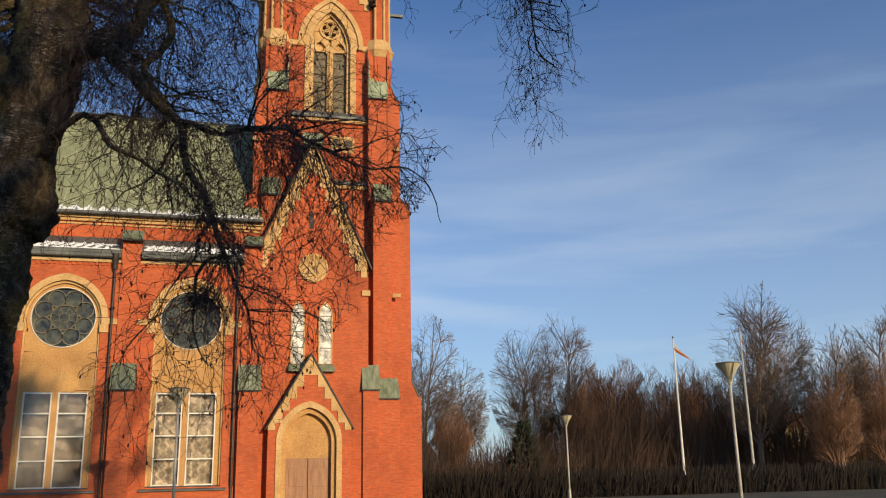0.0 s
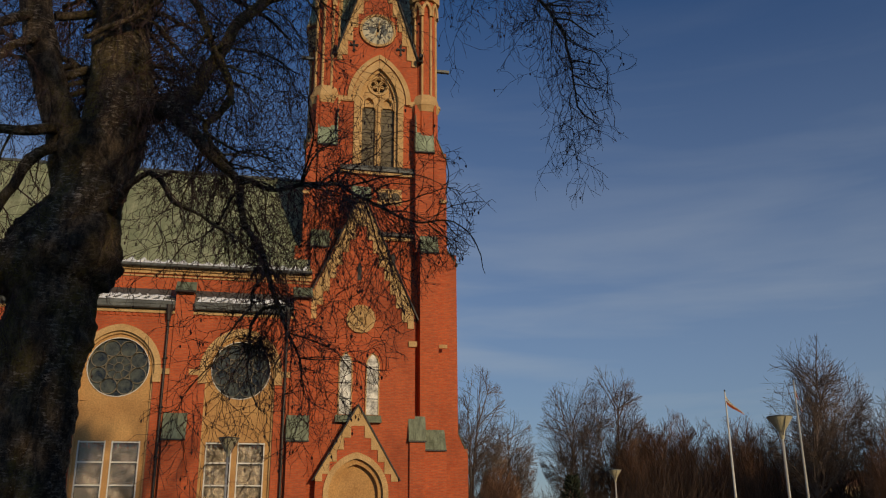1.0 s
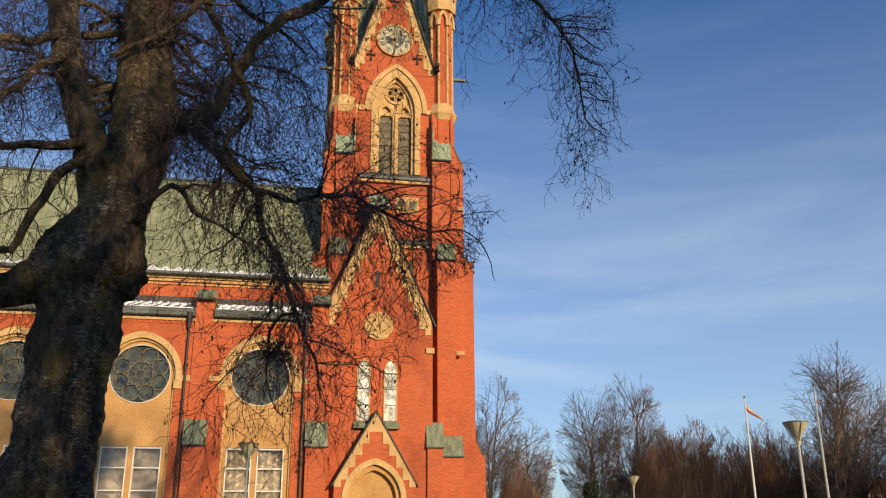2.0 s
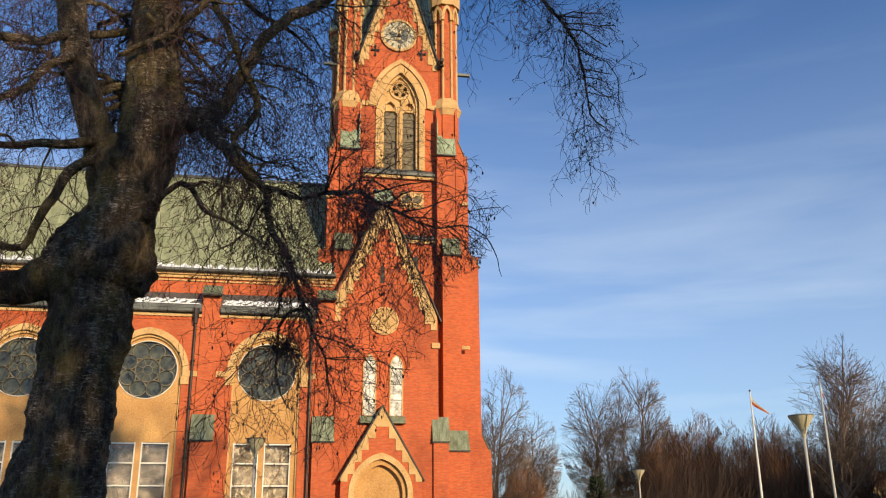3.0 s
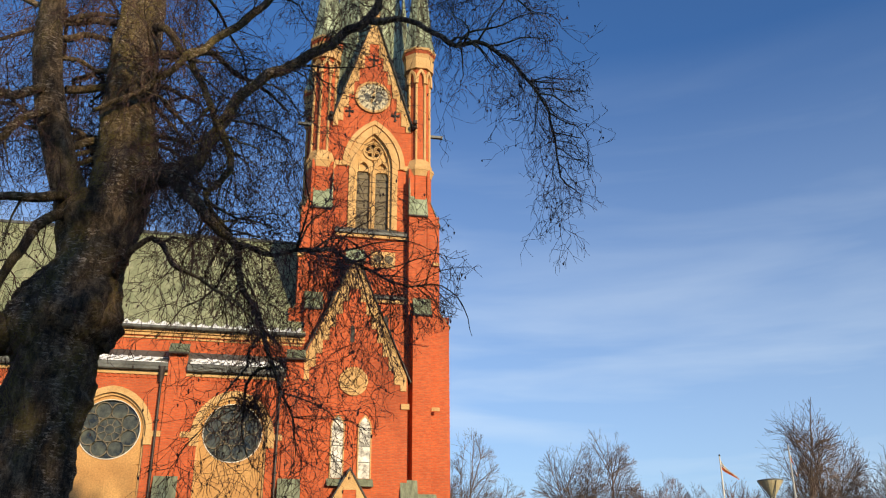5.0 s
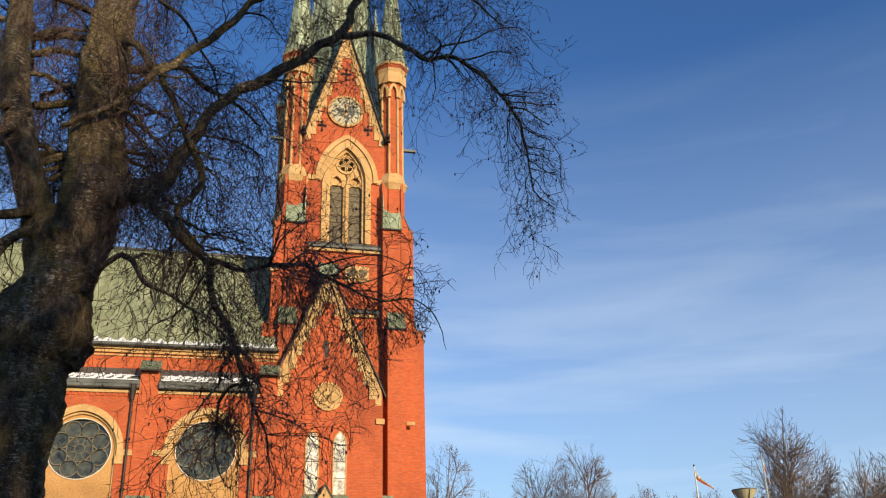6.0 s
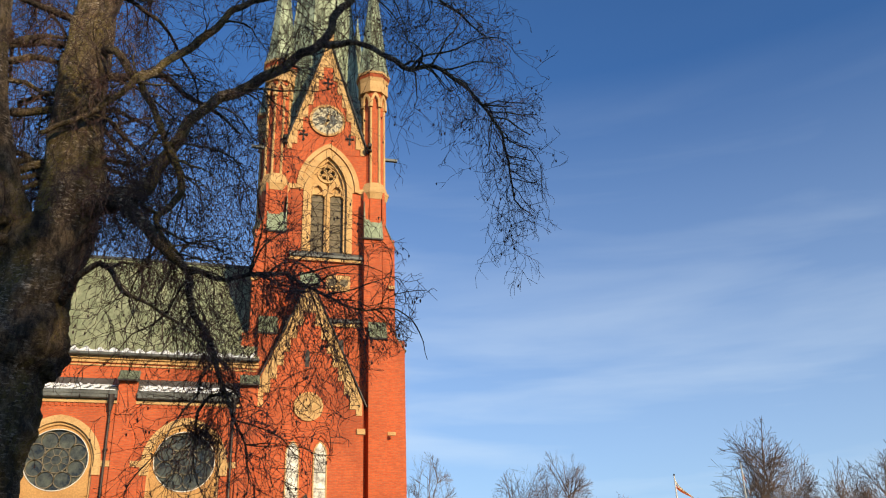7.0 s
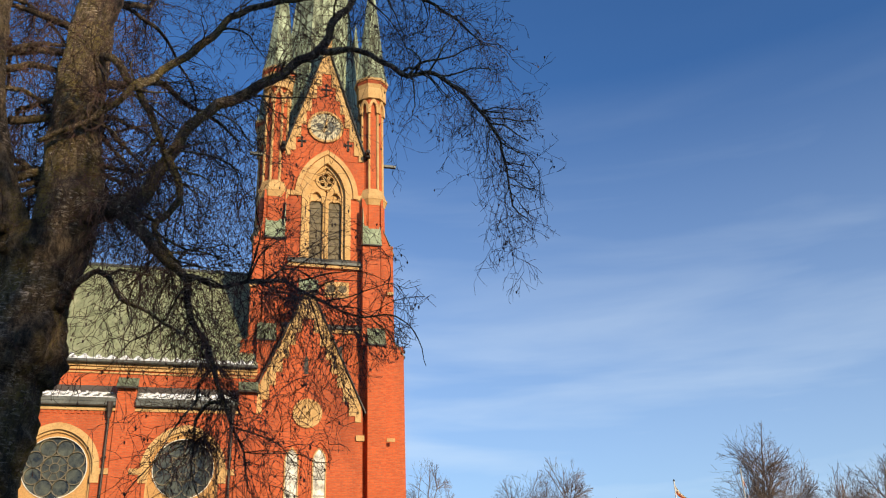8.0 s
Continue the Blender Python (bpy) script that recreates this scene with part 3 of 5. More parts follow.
# clock gables on the four sides, the clock on the front one
def gable(name, cx, zf, half, za, y0, y1, steps, stone, coping, bandw):
    """A gable wall with a stepped stone border under a thin coping."""
    g = assembly(name, (cx, y0, zf), "steep brick gable with stepped yellow stone border")
    sub("gable_wall", prism([(cx - half, zf - 0.6), (cx + half, zf - 0.6), (cx + half, zf), (cx, za), (cx - half, zf)], y0, y1), BRICK, g)
    slope = (za - zf) / half
    for s in (-1, 1):
        for i in range(steps):
            xa, xb = half * (1 - i / steps), half * (1 - (i + 1) / steps)
            low = zf - 0.55 if i == 0 else max(zf - 0.6, zf + slope * (half - xa) - bandw * 1.0 + 0.0)
            st = prism([(cx + s * xa, low), (cx + s * xb, low), (cx + s * xb, zf + slope * (half - xb)), (cx + s * xa, zf + slope * (half - xa))], y0 - 0.06, y0 + 0.05)
            sub("border_stone", st, stone, g)
        n = Vector((slope, 1)).normalized() * 0.09
        ln = [(cx + s * (half + 0.14), zf - 0.14 * slope), (cx, za), (cx, za + 0.22), (cx + s * (half + 0.14 + 0.07), zf - 0.14 * slope + 0.05)]
        sub("coping", prism(ln, y0 - 0.2, y1 + 0.1), coping, g, "thin dark metal coping")
    return g

front = gable("clock_gable", AX, 28.1, 2.32, 35.6, YT - 0.02, YT + 0.5, 8, STONE, DARK_METAL, 1.1)
part("gable_finial", box(AX - 0.26, AX + 0.26, YT - 0.3, YT + 0.4, 35.2, 36.1, bevel=0.05), STONE, church, "stone block on the gable point")
part("finial_cap", octagon(AX, YT + 0.05, 0.36, 0.2, 36.1, 36.5), PALE_COPPER, church)
gr = bmesh.new()
for s in (-1, 1):
    v = [gr.verts.new(p) for p in ((AX + s * 2.4, YT + 0.45, 27.9), (AX, YT + 0.45, 35.6), (AX, YT + 3.6, 35.6), (AX + s * 2.4, YT + 3.6, 27.9))]
    gr.faces.new(v)
bmesh.ops.solidify(gr, geom=gr.faces[:], thickness=0.08)
part("gable_roof", gr, SPIRE_COPPER, church)
sg = bmesh.new()
for s in (-1, 1):
    x0 = AX + s * 3.3
    v = [sg.verts.new(p) for p in ((x0, YT + 1.3, 28.2), (x0, YT + 5.9, 28.2), (x0, YT + 3.6, 35.6))]
    sg.faces.new(v)
bmesh.ops.solidify(sg, geom=sg.faces[:], thickness=0.3)
part("side_gable", sg, BRICK, church)
part("back_gable", prism([(AX - 2.32, 27.6), (AX + 2.32, 27.6), (AX + 2.32, 28.1), (AX, 35.6), (AX - 2.32, 28.1)], YT + 6.75, YT + 7.15), BRICK, church)
part("tower_top", box(AX - 3.25, AX + 3.25, YT + 0.3, YT + 7.1, 28.2, 28.5), GREY_METAL, church)
spire = part("spire", octagon(AX, YT + 3.6, 3.1, 2.62, 28.5, 31.5, octagon(AX, YT + 3.6, 2.62, 0.0, 31.5, 61.0)), SPIRE_COPPER, church, "tall streaked green copper spire")
def ribs(cx, cy, r0, z0, z1, per, parent, thick):
    """Raised seams from the eave of a spire to its point, on the edges and between them."""
    f = r0 / math.cos(math.pi / 8)
    for i in range(8):
        a0, a1 = 2 * math.pi * (i + 0.5) / 8, 2 * math.pi * (i + 1.5) / 8
        for k in range(per):
            u = k / per
            p = Vector((cx + f * (math.cos(a0) * (1 - u) + math.cos(a1) * u), cy + f * (math.sin(a0) * (1 - u) + math.sin(a1) * u), z0))
            tb = Tubes()
            tb.add([p, p.lerp(Vector((cx, cy, z1)), 0.96)], [thick * (1 if k == 0 else 0.6), thick * 0.5], 4)
            sub_tubes("seam", tb, SPIRE_COPPER, parent)


def sub_tubes(name, tubes, mat, parent):
    me = bpy.data.meshes.new(name)
    me.from_pydata([tuple(v) for v in tubes.v], [], tubes.f)
    me.materials.append(mat)
    ob = new(name, me)
    ob.parent = parent
    w, at = Vector((0, 0, 0)), parent
    while at:
        w += at.location
        at = at.parent
    ob.location = -w


ribs(AX, YT + 3.6, 2.62, 31.5, 61.0, 3, spire, 0.05)
for s in (-1, 1):
    part("gargoyle", octagon(AX + s * 2.5, YT - 0.35, 0.17, 0.08, 27.7, 28.25, box(AX + s * 2.5 - 0.1, AX + s * 2.5 + 0.1, YT - 0.75, YT, 27.85, 28.1, bevel=0.04)), DARK_METAL, church, "dark metal gargoyle")
    part("waterspout", box(*sorted((AX + s * 3.6, AX + s * 4.35)), YT + 0.2, YT + 0.4, 27.55, 27.7), GREY_METAL, church)

clock = assembly("clock", (AX, YT, 29.7), "round white tower clock with dark centre and markers")
CZ = 29.7
sub("rim", ring(AX, CZ, 1.08, 0.93, YT - 0.16, YT, 48), STONE, clock, "yellow stone rim")
sub("dial", prism(circle(AX, CZ, 0.94, 48), YT - 0.1, YT - 0.01), DIAL_WHITE, clock)
for ox, oz, rx_, rz_, ph in ((-0.36, 0.0, 0.2, 0.3, 0.4), (0.34, 0.06, 0.2, 0.36, 2.0), (0.1, -0.42, 0.16, 0.12, 1.0), (-0.02, 0.4, 0.1, 0.1, 3.0)):
    sub("worn_patch", prism([(AX + ox + rx_ * math.cos(a) * (1 + 0.25 * math.sin(3 * a + ph) + 0.15 * math.sin(7 * a)), CZ + oz + rz_ * math.sin(a) * (1 + 0.2 * math.cos(2 * a + ph) + 0.12 * math.sin(5 * a + ph)))
                             for a in [k * math.pi / 14 for k in range(28)]], YT - 0.108, YT - 0.09), GREY_METAL, clock, "dark worn patch of the dial")
for i in range(12):
    a = i * math.pi / 6
    mk = box(-0.045, 0.045, -0.112, -0.1, 0.63, 0.86)
    bmesh.ops.transform(mk, matrix=Matrix.Translation((AX, YT, CZ)) @ Matrix.Rotation(a, 4, "Y"), verts=mk.verts)
    sub("marker", mk, GREY_METAL, clock)
for a, ln, w in ((radians(8), 0.66, 0.07), (radians(196), 0.5, 0.08)):
    mk = prism([(-w, -0.12), (w, -0.12), (w * 0.6, ln * 0.7), (0, ln), (-w * 0.6, ln * 0.7)], -0.14, -0.12)
    bmesh.ops.transform(mk, matrix=Matrix.Translation((AX, YT, CZ)) @ Matrix.Rotation(a, 4, "Y"), verts=mk.verts)
    sub("pointer", mk, STONE, clock, "gilt pointer")

for s in (-1, 1):
    for k in range(6):
        u = 0.1 + 0.15 * k
        cx, cz = AX + s * 2.42 * (1 - u), 28.0 + 7.7 * u
        part("crocket", octagon(cx, YT - 0.1, 0.05, 0.1, cz + 0.05, cz + 0.16, octagon(cx, YT - 0.1, 0.1, 0.03, cz + 0.16, cz + 0.26)), DARK_METAL, church)

# iron wall crosses on the gable
for cx, cz, k in ((AX - 1.38, 28.6, 0.24), (AX + 1.38, 28.6, 0.24), (AX, 32.4, 0.3)):
    cr = box(cx - 0.035, cx + 0.035, YT - 0.12, YT - 0.02, cz - k * 1.4, cz + k)
    box(cx - k * 0.8, cx + k * 0.8, YT - 0.12, YT - 0.02, cz - 0.035, cz + 0.035, cr)
    for dx, dz in ((0, k), (-k * 0.8, 0), (k * 0.8, 0), (0, -k * 1.4)):
        prism(circle(cx + dx, cz + dz, 0.075, 10), YT - 0.12, YT - 0.02, cr)
    part("wall_anchor", cr, DARK_METAL, church, "dark iron anchor cross")

# porch wing in front of the tower
PX = 5.0
part("wing_wall", prism([(PX - 2.9, 0), (PX + 2.9, 0), (PX + 2.9, 12.3), (PX, 18.8), (PX - 2.9, 12.3)], YA, YT + 0.02), BRICK, church, "red brick wing wall")
slope = (18.8 - 12.3) / 2.8
for s in (-1, 1):
    for i in range(9):
        xa, xb = 2.82 * (1 - i / 9), 2.82 * (1 - (i + 1) / 9)
        za, zb = 12.3 + slope * (2.82 - xa), 12.3 + slope * (2.82 - xb)
        low = 11.55 if i == 0 else za - 1.15
        st = prism([(PX + s * xa, low), (PX + s * xb, low), (PX + s * xb, zb), (PX + s * xa, za)], YA - 0.06, YA + 0.04)
        part("border_stone", st, STONE, church)
    part("coping", prism([(PX + s * 3.02, 12.0), (PX, 18.85), (PX, 19.0), (PX + s * 3.07, 12.02)], YA - 0.16, YT), DARK_METAL, church)
part("ridge_cap", wedge(PX - 0.55, PX + 0.5, YA - 0.2, YA + 0.5, 18.6, 19.45), PALE_COPPER, church, "green copper cap on the wing gable")
part("stone_panel", box(6.0, 7.35, YT - 0.03, YT + 0.01, 18.8, 19.75), STONE, church, "carved stone panel")
for x0 in (6.35, 7.0):
    part("roundel_field", prism(circle(x0, 19.3, 0.25, 20), YT - 0.05, YT + 0.01), LOUVRE, church)
    part("roundel", ring(x0, 19.3, 0.36, 0.24, YT - 0.08, YT + 0.01, 24), STONE, church)
md = prism(circle(PX + 0.08, 11.95, 0.62, 32), YA - 0.05, YA + 0.02)
ring(PX + 0.08, 11.95, 0.74, 0.62, YA - 0.1, YA + 0.02, 32, md)
for i in range(4):
    a = i * math.pi / 2
    ring(PX + 0.08 + 0.3 * math.cos(a), 11.95 + 0.3 * math.sin(a), 0.3, 0.22, YA - 0.09, YA - 0.04, 16, md)
part("medallion", md, STONE, church, "yellow stone quatrefoil medallion")
for cx in (4.37, 5.73):
    lw = assembly("lancet_window", (cx, YA, 7.1), "narrow pointed window with reflections painted on its pale glass")
    sub("brick_arch", band(arch(cx, 9.6, 0.56, 0.98, 9.3), arch(cx, 9.6, 0.5, 0.9, 9.3), YA - 0.07, YA + 0.02), BRICK, lw)
    sub("frame", band(arch(cx, 9.55, 0.35, 0.69, 7.12), arch(cx, 9.55, 0.29, 0.6, 7.12), YA - 0.07, YA + 0.02), STONE, lw, "pale stone frame")
    sub("pane", prism(arch(cx, 9.55, 0.3, 0.6, 7.12), YA - 0.03, YA - 0.015), REFLECTION_PANE, lw)
    for z in (7.9, 8.7, 9.5):
        sub("glazing_bar", box(cx - 0.29, cx + 0.29, YA - 0.05, YA - 0.028, z - 0.02, z + 0.02), GREY_METAL, lw)
    sub("sill", wedge(cx - 0.46, cx + 0.46, YA - 0.3, YA, 6.78, 7.1), DULL_COPPER, lw)
for cx, z0, z1, y in ((4.95, 14.0, 14.75, YA), (6.93, 15.15, 15.85, YT), (3.3, 15.15, 15.85, YT)):
    part("slit_window", prism(arch(cx, z1, 0.11, 0.2, z0, 6), y - 0.012, y - 0.004), DARK_METAL, church, "narrow dark slit window")
    part("slit_frame", band(arch(cx, z1, 0.17, 0.28, z0, 6), arch(cx, z1, 0.11, 0.2, z0, 6), y - 0.04, y + 0.01), BRICK, church)
part("corbel_stone", box(7.55, 7.98, YA - 0.1, YA + 0.02, 10.6, 10.88), STONE, church)
part("wing_buttress", box(7.62, 8.4, YA - 0.15, YA + 1.0, 0, 5.9), BRICK, church)
weathering(7.58, 8.42, YA - 0.22, YA + 0.05, 5.9, 7.1)

# doorway gable
door_in = arch(PX - 0.03, 3.35, 1.5, 1.85, 0)
part("doorway_wall", band([(PX - 1.98, 0), (PX - 1.98, 3.6)] + [(PX - 1.95 + 1.95 * i / 11, 4.1 + 3.35 * i / 11) for i in range(11)]
     + [(PX, 7.45)] + [(PX + 1.95 * (i + 1) / 11, 7.45 - 3.35 * (i + 1) / 11) for i in range(11)] + [(PX + 1.98, 3.2), (PX + 1.98, 0)],
     door_in, YD, YA - 0.004), BRICK, church, "brick doorway gable")
dslope = 3.35 / 1.95
for s in (-1, 1):
    for i in range(6):
        xa, xb = 1.98 * (1 - i / 6), 1.98 * (1 - (i + 1) / 6)
        za, zb = 4.1 + dslope * (1.98 - xa), 4.1 + dslope * (1.98 - xb)
        part("border_stone", prism([(PX + s * xa, za - (0.2 if i == 0 else 0.42)), (PX + s * xb, za - (0.2 if i == 0 else 0.42)), (PX + s * xb, zb), (PX + s * xa, za)], YD - 0.05, YD + 0.03), STONE, church)
    part("coping", prism([(PX + s * 2.08, 3.92), (PX, 7.47), (PX, 7.6), (PX + s * 2.12, 3.95)], YD - 0.12, YA), DARK_METAL, church)
part("door_arch", band(arch(PX - 0.03, 3.35, 1.56, 1.92, 0), arch(PX - 0.03, 3.35, 1.3, 1.62, 0), YD - 0.06, YD + 0.2), STONE, church)
part("door_arch", band(arch(PX - 0.03, 3.35, 1.3, 1.62, 0), arch(PX - 0.03, 3.35, 1.08, 1.36, 0), YD + 0.14, YD + 0.48), PLASTER, church)
part("tympanum", prism([p for p in arch(PX - 0.03, 3.35, 1.1, 1.38, 2.6)], YD + 0.42, YD + 0.485), PLASTER, church, "ochre plastered tympanum")
dr = assembly("church_door", (PX, YD, 0), "closed reddish wooden double door")
for s in (-1, 1):
    lf = sub("door_leaf", box(*sorted((PX - 0.03 + s * 0.02, PX - 0.03 + s * 1.06)), YD + 0.43, YD + 0.485, 0.05, 2.6), DOOR_WOOD, dr)
    for z in (0.35, 1.3):
        sub("panel", box(*sorted((PX - 0.03 + s * 0.16, PX - 0.03 + s * 0.9)), YD + 0.41, YD + 0.432, z, z + 0.8, bevel=0.012), DOOR_WOOD, dr)

# nave: bays between piers
BAY, PIER0 = 5.66, 2.12
bays = [PIER0 - BAY * (i + 0.5) for i in range(6)]
piers = [PIER0 - BAY * i for i in range(7)]
XL = piers[-1] - 0.6
RZ = 9.1
def bay(cx):
    op = arch(cx, 9.0, 1.92, 2.1, 1.4, 14)
    part("nave_wall", band(rect_round(op, cx - BAY / 2, cx + BAY / 2, 1.4, 11.85), op, YN, YN + 0.6), BRICK, church, "red brick wall bay")
    part("nave_plinth", box(cx - BAY / 2, cx + BAY / 2, YN - 0.08, YN + 0.6, 0, 1.4), BRICK, church)
    part("plinth_ledge", wedge(cx - 1.9, cx + 1.9, YN - 0.2, YN + 0.3, 1.3, 1.5), GREY_METAL, church)
    part("arch_moulding", band(arch(cx, 9.0, 1.95, 2.13, 8.7, 14), arch(cx, 9.0, 1.66, 1.82, 8.7, 14), YN - 0.05, YN + 0.2), STONE, church, "yellow stone arch over the rose window")
    part("arch_moulding", band(arch(cx, 9.0, 1.66, 1.82, 1.45, 14), arch(cx, 9.0, 1.56, 1.7, 1.45, 14), YN + 0.1, YN + 0.35), STONE, church)
    part("jamb_brick", box(cx - 1.93, cx - 1.64, YN + 0.012, YN + 0.5, 1.4, 8.75), BRICK, church)
    part("jamb_brick", box(cx + 1.64, cx + 1.93, YN + 0.012, YN + 0.5, 1.4, 8.75), BRICK, church)
    for s in (-1, 1):
        part("impost_stone", box(*sorted((cx + s * 1.66, cx + s * 2.42)), YN - 0.07, YN + 0.1, 8.78, 9.05), STONE, church)
        part("impost_stone", box(*sorted((cx + s * 1.6, cx + s * 1.98)), YN - 0.06, YN + 0.1, 8.4, 8.776), STONE, church)
    # plaster field with the round opening and the two window openings
    y0, y1 = YN + 0.22, YN + 0.5
    ci = circle(cx, RZ, 1.4, 40)
    sq = []
    for x, z in ci:
        dx, dz = x - cx, z - RZ
        k = 1.58 / max(abs(dx), abs(dz) * 1.58 / 1.62)
        sq.append((cx + dx * k, RZ + dz * k))
    part("plaster_field", band(sq, ci, y0, y1, True), PLASTER, church, "ochre plaster field round the rose window")
    part("plaster_field", box(cx - 1.58, cx + 1.58, y0, y1, 5.68, RZ - 1.62), PLASTER, church)
    for a, b in ((-1.58, -1.4), (-0.2, 0.06), (1.32, 1.58)):
        part("window_post", box(cx + a, cx + b, y0, y1, 1.4, 5.676), PLASTER, church)
    rw = assembly("rose_window", (cx, YN, RZ), "round leaded rose window with stone tracery and a pale rim")
    sub("rim", ring(cx, RZ, 1.41, 1.374, y0 - 0.05, y0 + 0.1, 48), WHITE_PAINT, rw, "thin white painted rim")
    sub("glass", prism(circle(cx, RZ, 1.4, 40), y0 + 0.16, y0 + 0.18), LEADED, rw)
    sub("tracery_ring", ring(cx, RZ, 0.60, 0.555, y0 + 0.06, y0 + 0.15, 28), LEAD, rw)
    sub("tracery_ring", ring(cx, RZ, 0.24, 0.21, y0 + 0.1, y0 + 0.155, 16), LEAD, rw)
    for i in range(8):
        a = i * math.pi / 4 + math.pi / 8
        sub("tracery_ring", ring(cx + 0.96 * math.cos(a), RZ + 0.96 * math.sin(a), 0.395, 0.355, y0 + 0.06, y0 + 0.15, 20), LEAD, rw)
        bar = box(-0.012, 0.012, 0.1, 0.155, 0.24, 0.56)
        bmesh.ops.transform(bar, matrix=Matrix.Translation((cx, y0, RZ)) @ Matrix.Rotation(a, 4, "Y"), verts=bar.verts)
        sub("lead_bar", bar, LEAD, rw)
    for x0, x1 in ((-1.4, -0.2), (0.06, 1.32)):
        nw = assembly("nave_window", (cx + x0, YN, 1.5), "tall white-framed window with dark glass")
        a, b = cx + x0, cx + x1
        for p, q in ((a, a + 0.055), (b - 0.055, b)):
            sub("frame_post", box(p, q, y0 - 0.03, y0 + 0.12, 1.45, 5.68), WHITE_PAINT, nw)
        for z in (5.625, 4.72, 3.7, 2.65, 1.5):
            sub("frame_rail", box(a + 0.055, b - 0.055, y0 - 0.028, y0 + 0.1, z - 0.03, z + 0.03), WHITE_PAINT, nw)
        sub("pane", box(a, b, y0 + 0.06, y0 + 0.072, 1.45, 5.66), PANE, nw).visible_shadow = False
        cur = bmesh.new()
        rnd = random.Random(int(cx * 100 + x0 * 10))
        for i in range(12):
            u = a + (b - a) * i / 12
            box(u, u + (b - a) / 12, y0 + 0.25 + 0.04 * (i % 2), y0 + 0.27 + 0.04 * (i % 2), 1.5, 5.6 - 0.3 * rnd.random(), cur)
        bright = cx == bays[0]
        sub("curtain", cur, PALE_CLOTH if bright else CURTAIN, nw, "cream curtain behind the glass" if bright else "dim curtain behind the glass")
        if bright:
            cols, dz = 4, 0.42
            for i in range(cols):
                for k in range(9):
                    u, z = a + (b - a) * (i + 0.5) / cols, 1.75 + k * dz + (dz / 2 if i % 2 else 0)
                    w = (b - a) / cols * 0.5
                    sub("lozenge", prism([(u - w, z), (u, z - dz * 0.48), (u + w, z), (u, z + dz * 0.48)], y0 + 0.2, y0 + 0.21), DIAMOND, nw)

for cx in bays:
    bay(cx)
part("nave_wall", box(XL, piers[-1], YN, YN + 0.6, 0, 11.85), BRICK, church)
part("nave_wall", box(PIER0 - 0.02, PX - 2.8, YN + 0.02, YT, 0, 11.85), BRICK, church)
part("end_wall", box(XL - 0.4, XL, YN, 54.2, 0, 14.3), BRICK, church)
part("back_wall", box(XL, AX - 3.3, 53.8, 54.2, 0, 14.3), BRICK, church)
part("nave_floor", box(XL, AX - 3.3, YN + 0.7, 53.7, 0.02, 0.12), GREY_RENDER, church)
for pxx in piers:
    a, b = pxx - 0.47, pxx + 0.4
    part("pier", box(a, b, YN - 0.1, YN + 0.9, 0, 12.85), BRICK, church, "brick pier between the bays")
    part("pier_foot", box(a - 0.04, b + 0.06, YN - 0.3, YN - 0.08, 0, 5.8), BRICK, church)
    weathering(a - 0.08, b + 0.1, YN - 0.36, YN - 0.08, 5.78, 6.98)
    weathering(a - 0.03, b + 0.03, YN - 0.4, YN + 0.3, 12.85, 13.43)
    # downpipe with its funnel
    pp = Tubes()
    pp.add([Vector((pxx - 0.72, YN - 0.2, 12.0)), Vector((pxx - 0.72, YN - 0.16, 11.4)), Vector((pxx - 0.7, YN - 0.14, 0.2))], [0.055, 0.055, 0.055], 8)
    pp.put("downpipe", PIPE_METAL, church, "dark metal downpipe")
    part("funnel", octagon(pxx - 0.72, YN - 0.2, 0.08, 0.17, 11.35, 12.1), PIPE_METAL, church)
    for z in (9.5, 7.2, 4.9, 2.6):
        part("pipe_clip", octagon(pxx - 0.71, YN - 0.15, 0.1, 0.1, z, z + 0.07), DARK_METAL, church)
